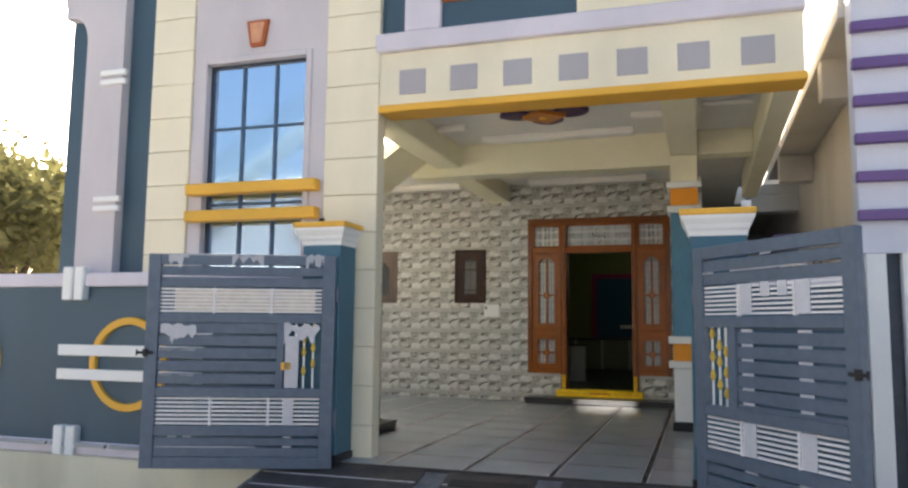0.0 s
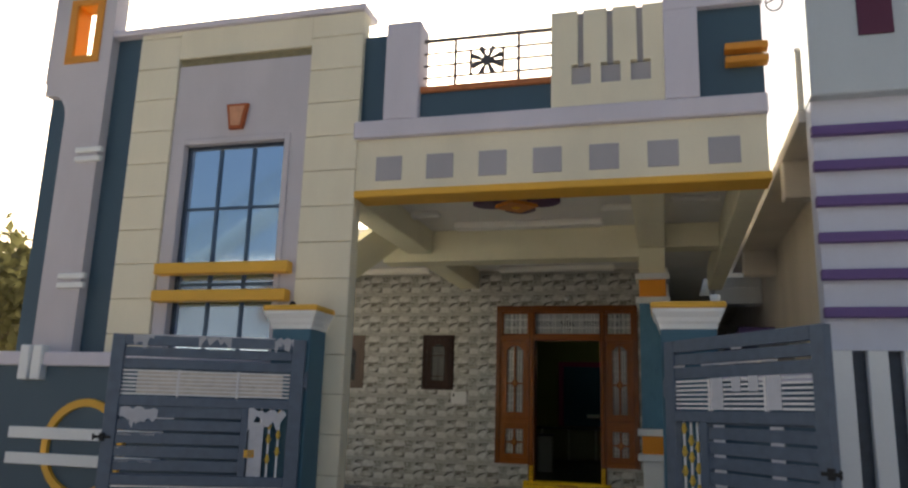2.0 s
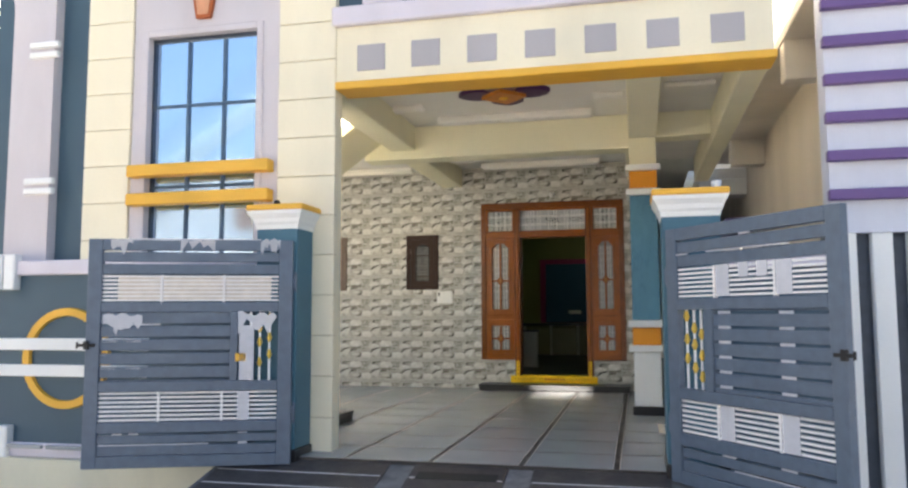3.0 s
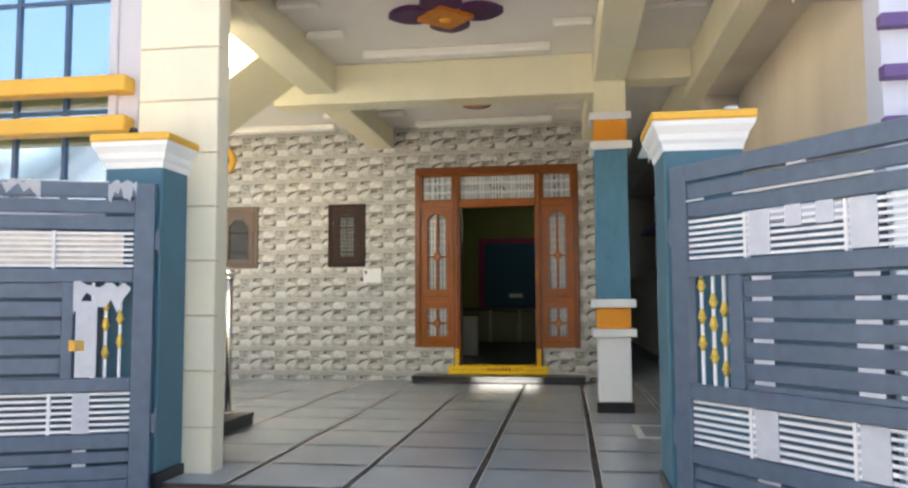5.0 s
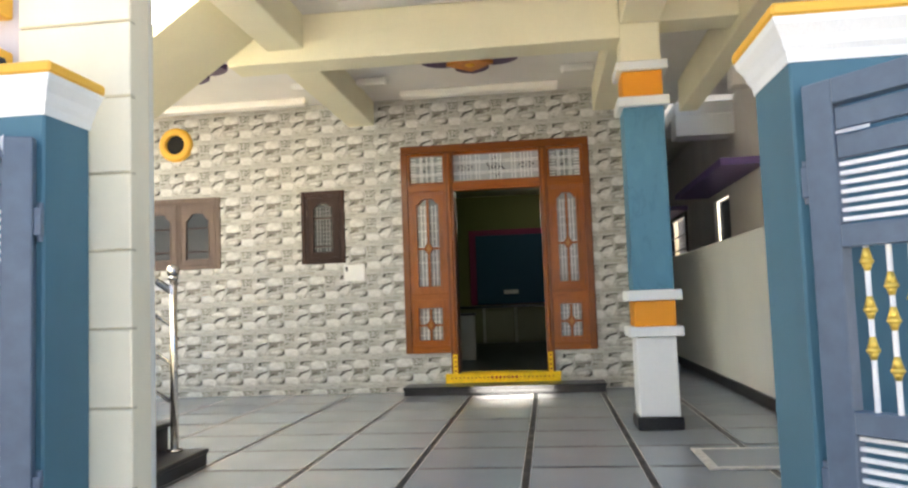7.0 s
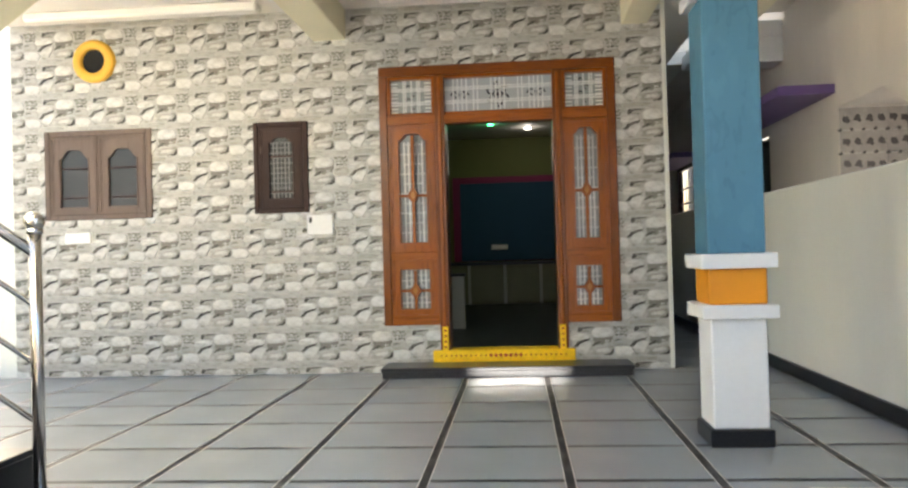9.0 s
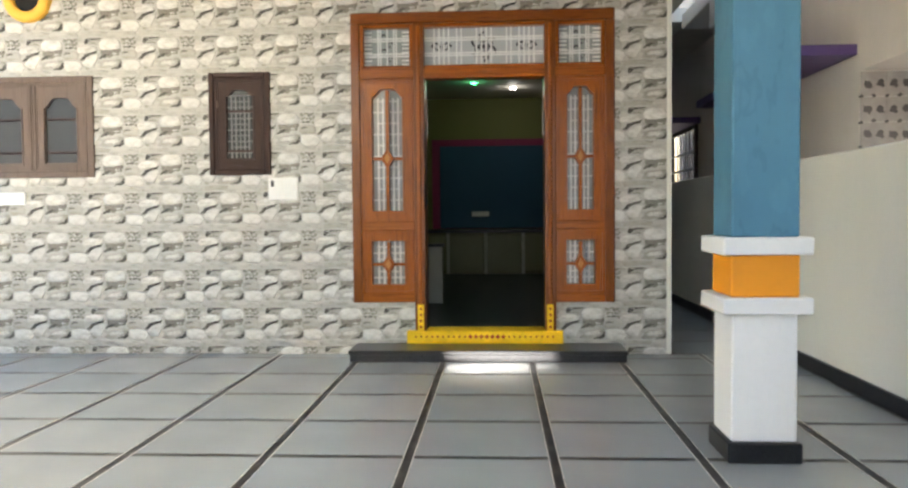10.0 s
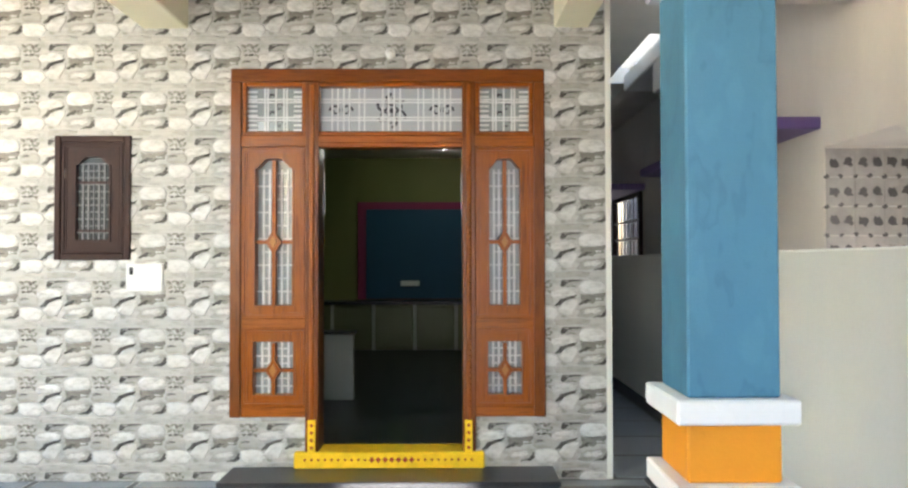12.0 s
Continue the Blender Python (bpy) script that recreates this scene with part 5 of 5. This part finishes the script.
part("slot", prism(bmesh.new(), [(-0.05, -0.05 * slope), (0.05, 0.05 * slope), (0.05, 0.05 * slope + 0.008), (-0.05, -0.05 * slope + 0.008)], "x", -0.3, 0.3), RUBBER, drain)

XL = [-6.4] + [-1.653 + 0.69 * k for k in range(-6, 4)] + [1.035]
XL = sorted(x for x in XL if -6.4 <= x <= 1.035)
YL = [6.2] + [9.365 - 0.64 * k for k in range(4, -5, -1)]
YL = [y for y in YL if y < YW] + [YW]
slab_meshes = {}


def slab(x0, x1, y0, y1, wx=0.027, wy=0.025):
    w, d = round(x1 - x0 - 2 * wx, 3), round(y1 - y0 - 2 * wy, 3)
    if w < 0.03 or d < 0.03:
        return
    if (w, d) not in slab_meshes:
        slab_meshes[w, d] = mesh_of("floor_slab", boxes((0, w, 0, d, -0.03, 0.0), bev=0.001), SLAB)
    piece("floor_slab", slab_meshes[w, d], floor, (x0 + wx, y0 + wy, 0.0))


for xa, xb in zip(XL, XL[1:]):
    for ya, yb in zip(YL, YL[1:]):
        slab(xa, xb, ya, yb)
bm = bmesh.new()
for x in XL[1:-1]:
    for d in (-0.0265, 0.0215):
        box(bm, x + d, x + d + 0.005, 6.22, YW - 0.01, -0.004, -0.0004)
part("cement_line", bm, CEMENT, floor, "pale cement lines beside the strips")
yy = YW
while yy < 20.5:
    slab(0.2, 1.035, yy, yy + 0.64)
    yy += 0.64

# stone-look wall tiles: one relief, repeated
TW, TH = 0.502, 0.325


def lump(bm, pts, tone, h, rnd):
    """One raised stone with rounded shoulders, from its outline in tile units (275 by 178, down from the top left)."""
    ku, kv = TW / 275, TH / 178
    out = []
    for (u, v), (u2, v2) in zip(pts, pts[1:] + pts[:1]):
        for k in (0.04, 0.36, 0.68):
            out.append(((u + (u2 - u) * k + rnd.uniform(-3.6, 3.6)) * ku, TH - (v + (v2 - v) * k + rnd.uniform(-2.8, 2.8)) * kv))
    n = len(out)
    mu, mv = sum(u for u, v in out) / n, sum(v for u, v in out) / n
    rings = []
    for k, y in ((1.0, 0.0), (0.97, 0.6), (0.80, 0.85), (0.45, 0.9)):
        rings.append([bm.verts.new((mu + (u - mu) * k, -0.006 - h * y * (1.0 + 0.6 * rnd.uniform(-1, 1)), mv + (v - mv) * k)) for u, v in out])
    mid = bm.verts.new((mu, -0.006 - h, mv))
    for p, q in zip(rings, rings[1:]):
        for i in range(n):
            j = (i + 1) % n
            f = bm.faces.new((p[i], p[j], q[j], q[i]))
            f.material_index, f.smooth = tone, True
    for i in range(n):
        f = bm.faces.new((rings[-1][i], rings[-1][(i + 1) % n], mid))
        f.material_index, f.smooth = tone, True


def stone_tile(seed):
    """One embossed tile: pale lumps of stone over a pale bed, with a few dark clefts and a leafy cluster."""
    rnd = random.Random(seed)
    bm = bmesh.new()
    box(bm, 0, TW, -0.006, 0.012, 0, TH)
    for f in bm.faces:
        f.material_index = 3

    def stone(tone, h, *pts):
        for du in (-275, 0, 275):
            if any(-2 < u + du < 277 for u, v in pts):
                lump(bm, [(u + du, v) for u, v in pts], tone, h, random.Random(seed + int(pts[0][0] * 7 + pts[0][1])))

    stone(1, 0.003, (2, 4), (74, 3), (72, 26), (4, 27))                                     # framed block
    stone(2, 0.0045, (0, 1), (76, -1), (76, 4), (8, 7), (8, 24), (0, 25))
    stone(4, 0.004, (8, 22), (60, 23), (58, 27), (8, 27))
    stone(4, 0.004, (70, 54), (120, 56), (166, 50), (170, 60), (158, 66), (164, 78), (134, 80), (112, 92), (92, 86), (66, 92), (78, 74))                    # brown hollow
    stone(2, 0.0055, (74, 84), (92, 74), (118, 72), (106, 82), (90, 90), (66, 95))
    stone(0, 0.006, (128, 70), (152, 66), (158, 74), (134, 79))
    stone(0, 0.012, (66, 22), (84, 6), (150, 4), (172, 18), (168, 48), (120, 56), (72, 50))  # large white stone
    for u, v, a in ((180, 8, 0.6), (196, 4, -0.5), (212, 10, 0.9), (228, 6, -0.9), (186, 26, -0.4), (204, 24, 1.2), (222, 28, 0.3), (236, 22, -1.1), (190, 42, 0.2), (212, 42, -0.3), (230, 44, 0.7)):
        c, s_ = math.cos(a), math.sin(a)
        stone(2 if v > 30 and u < 225 else 4, 0.0045, (u - 13 * c, v - 11 * s_), (u + 6 * s_, v - 6 * c), (u + 13 * c, v + 11 * s_), (u - 6 * s_, v + 6 * c))
    stone(0, 0.006, (196, 10), (208, 14), (206, 22), (194, 20))
    stone(1, 0.005, (172, 62), (232, 58), (246, 72), (236, 96), (180, 98), (166, 80))        # grey slanted block
    stone(2, 0.0065, (176, 66), (208, 64), (212, 70), (178, 73))
    stone(2, 0.0045, (-24, 98), (-8, 76), (28, 62), (58, 56), (52, 68), (12, 80), (-6, 98))  # dark wedge
    stone(0, 0.009, (-40, 52), (-22, 36), (24, 32), (58, 40), (54, 56), (14, 62), (-30, 66))  # pale bar
    stone(0, 0.011, (-12, 116), (6, 86), (34, 78), (66, 72), (60, 96), (40, 134), (4, 130))   # white wedge
    stone(1, 0.008, (58, 140), (72, 112), (98, 100), (166, 98), (168, 118), (140, 136), (96, 144))
    stone(0, 0.010, (74, 128), (90, 108), (150, 104), (152, 118), (124, 130))
    stone(2, 0.006, (118, 143), (150, 134), (172, 108), (172, 128), (160, 143))
    stone(0, 0.012, (176, 106), (206, 96), (254, 104), (268, 126), (248, 148), (192, 150), (176, 134))
    stone(1, 0.004, (-30, 152), (60, 146), (110, 150), (104, 170), (-20, 172))
    stone(3, 0.005, (104, 152), (240, 154), (246, 172), (118, 175))
    for co, no in (((0.0002, 0, 0), (-1, 0, 0)), ((TW - 0.0002, 0, 0), (1, 0, 0)), ((0, 0, 0.0002), (0, 0, -1)), ((0, 0, TH - 0.0002), (0, 0, 1))):
        bmesh.ops.bisect_plane(bm, geom=list(bm.verts) + list(bm.edges) + list(bm.faces), plane_co=co, plane_no=no, clear_outer=True)
    return mesh_of("wall_tile", bm, CERAMICS)


TILE = stone_tile(11)
TX0, TZ0 = -6.182, -0.265
for i in range(13):
    for k in range(12):
        ox, oz = TX0 + i * TW, TZ0 + k * TH
        cell = (max(-6.0, ox), min(0.15, ox + TW), max(0.0, oz), min(3.375, oz + TH))
        if cell[1] - cell[0] < 0.01 or cell[3] - cell[2] < 0.01:
            continue
        left = cut_rects(cell, HOLES)
        if left == [cell] and abs(cell[1] - cell[0] - TW) < 1e-6 and abs(cell[3] - cell[2] - TH) < 1e-6:
            piece("wall_tile", TILE, wall_north, (ox, YW, oz))
            continue
        for a, b, c, d in left:
            bm = bmesh.new()
            bm.from_mesh(TILE)
            for co, no in (((a - ox, 0, 0), (-1, 0, 0)), ((b - ox, 0, 0), (1, 0, 0)), ((0, 0, c - oz), (0, 0, -1)), ((0, 0, d - oz), (0, 0, 1))):
                bmesh.ops.bisect_plane(bm, geom=list(bm.verts) + list(bm.edges) + list(bm.faces), plane_co=co, plane_no=no, clear_outer=True)
            if len(bm.faces):
                piece("wall_tile", mesh_of("wall_tile", bm, CERAMICS), wall_north, (ox, YW, oz))
            else:
                bm.free()
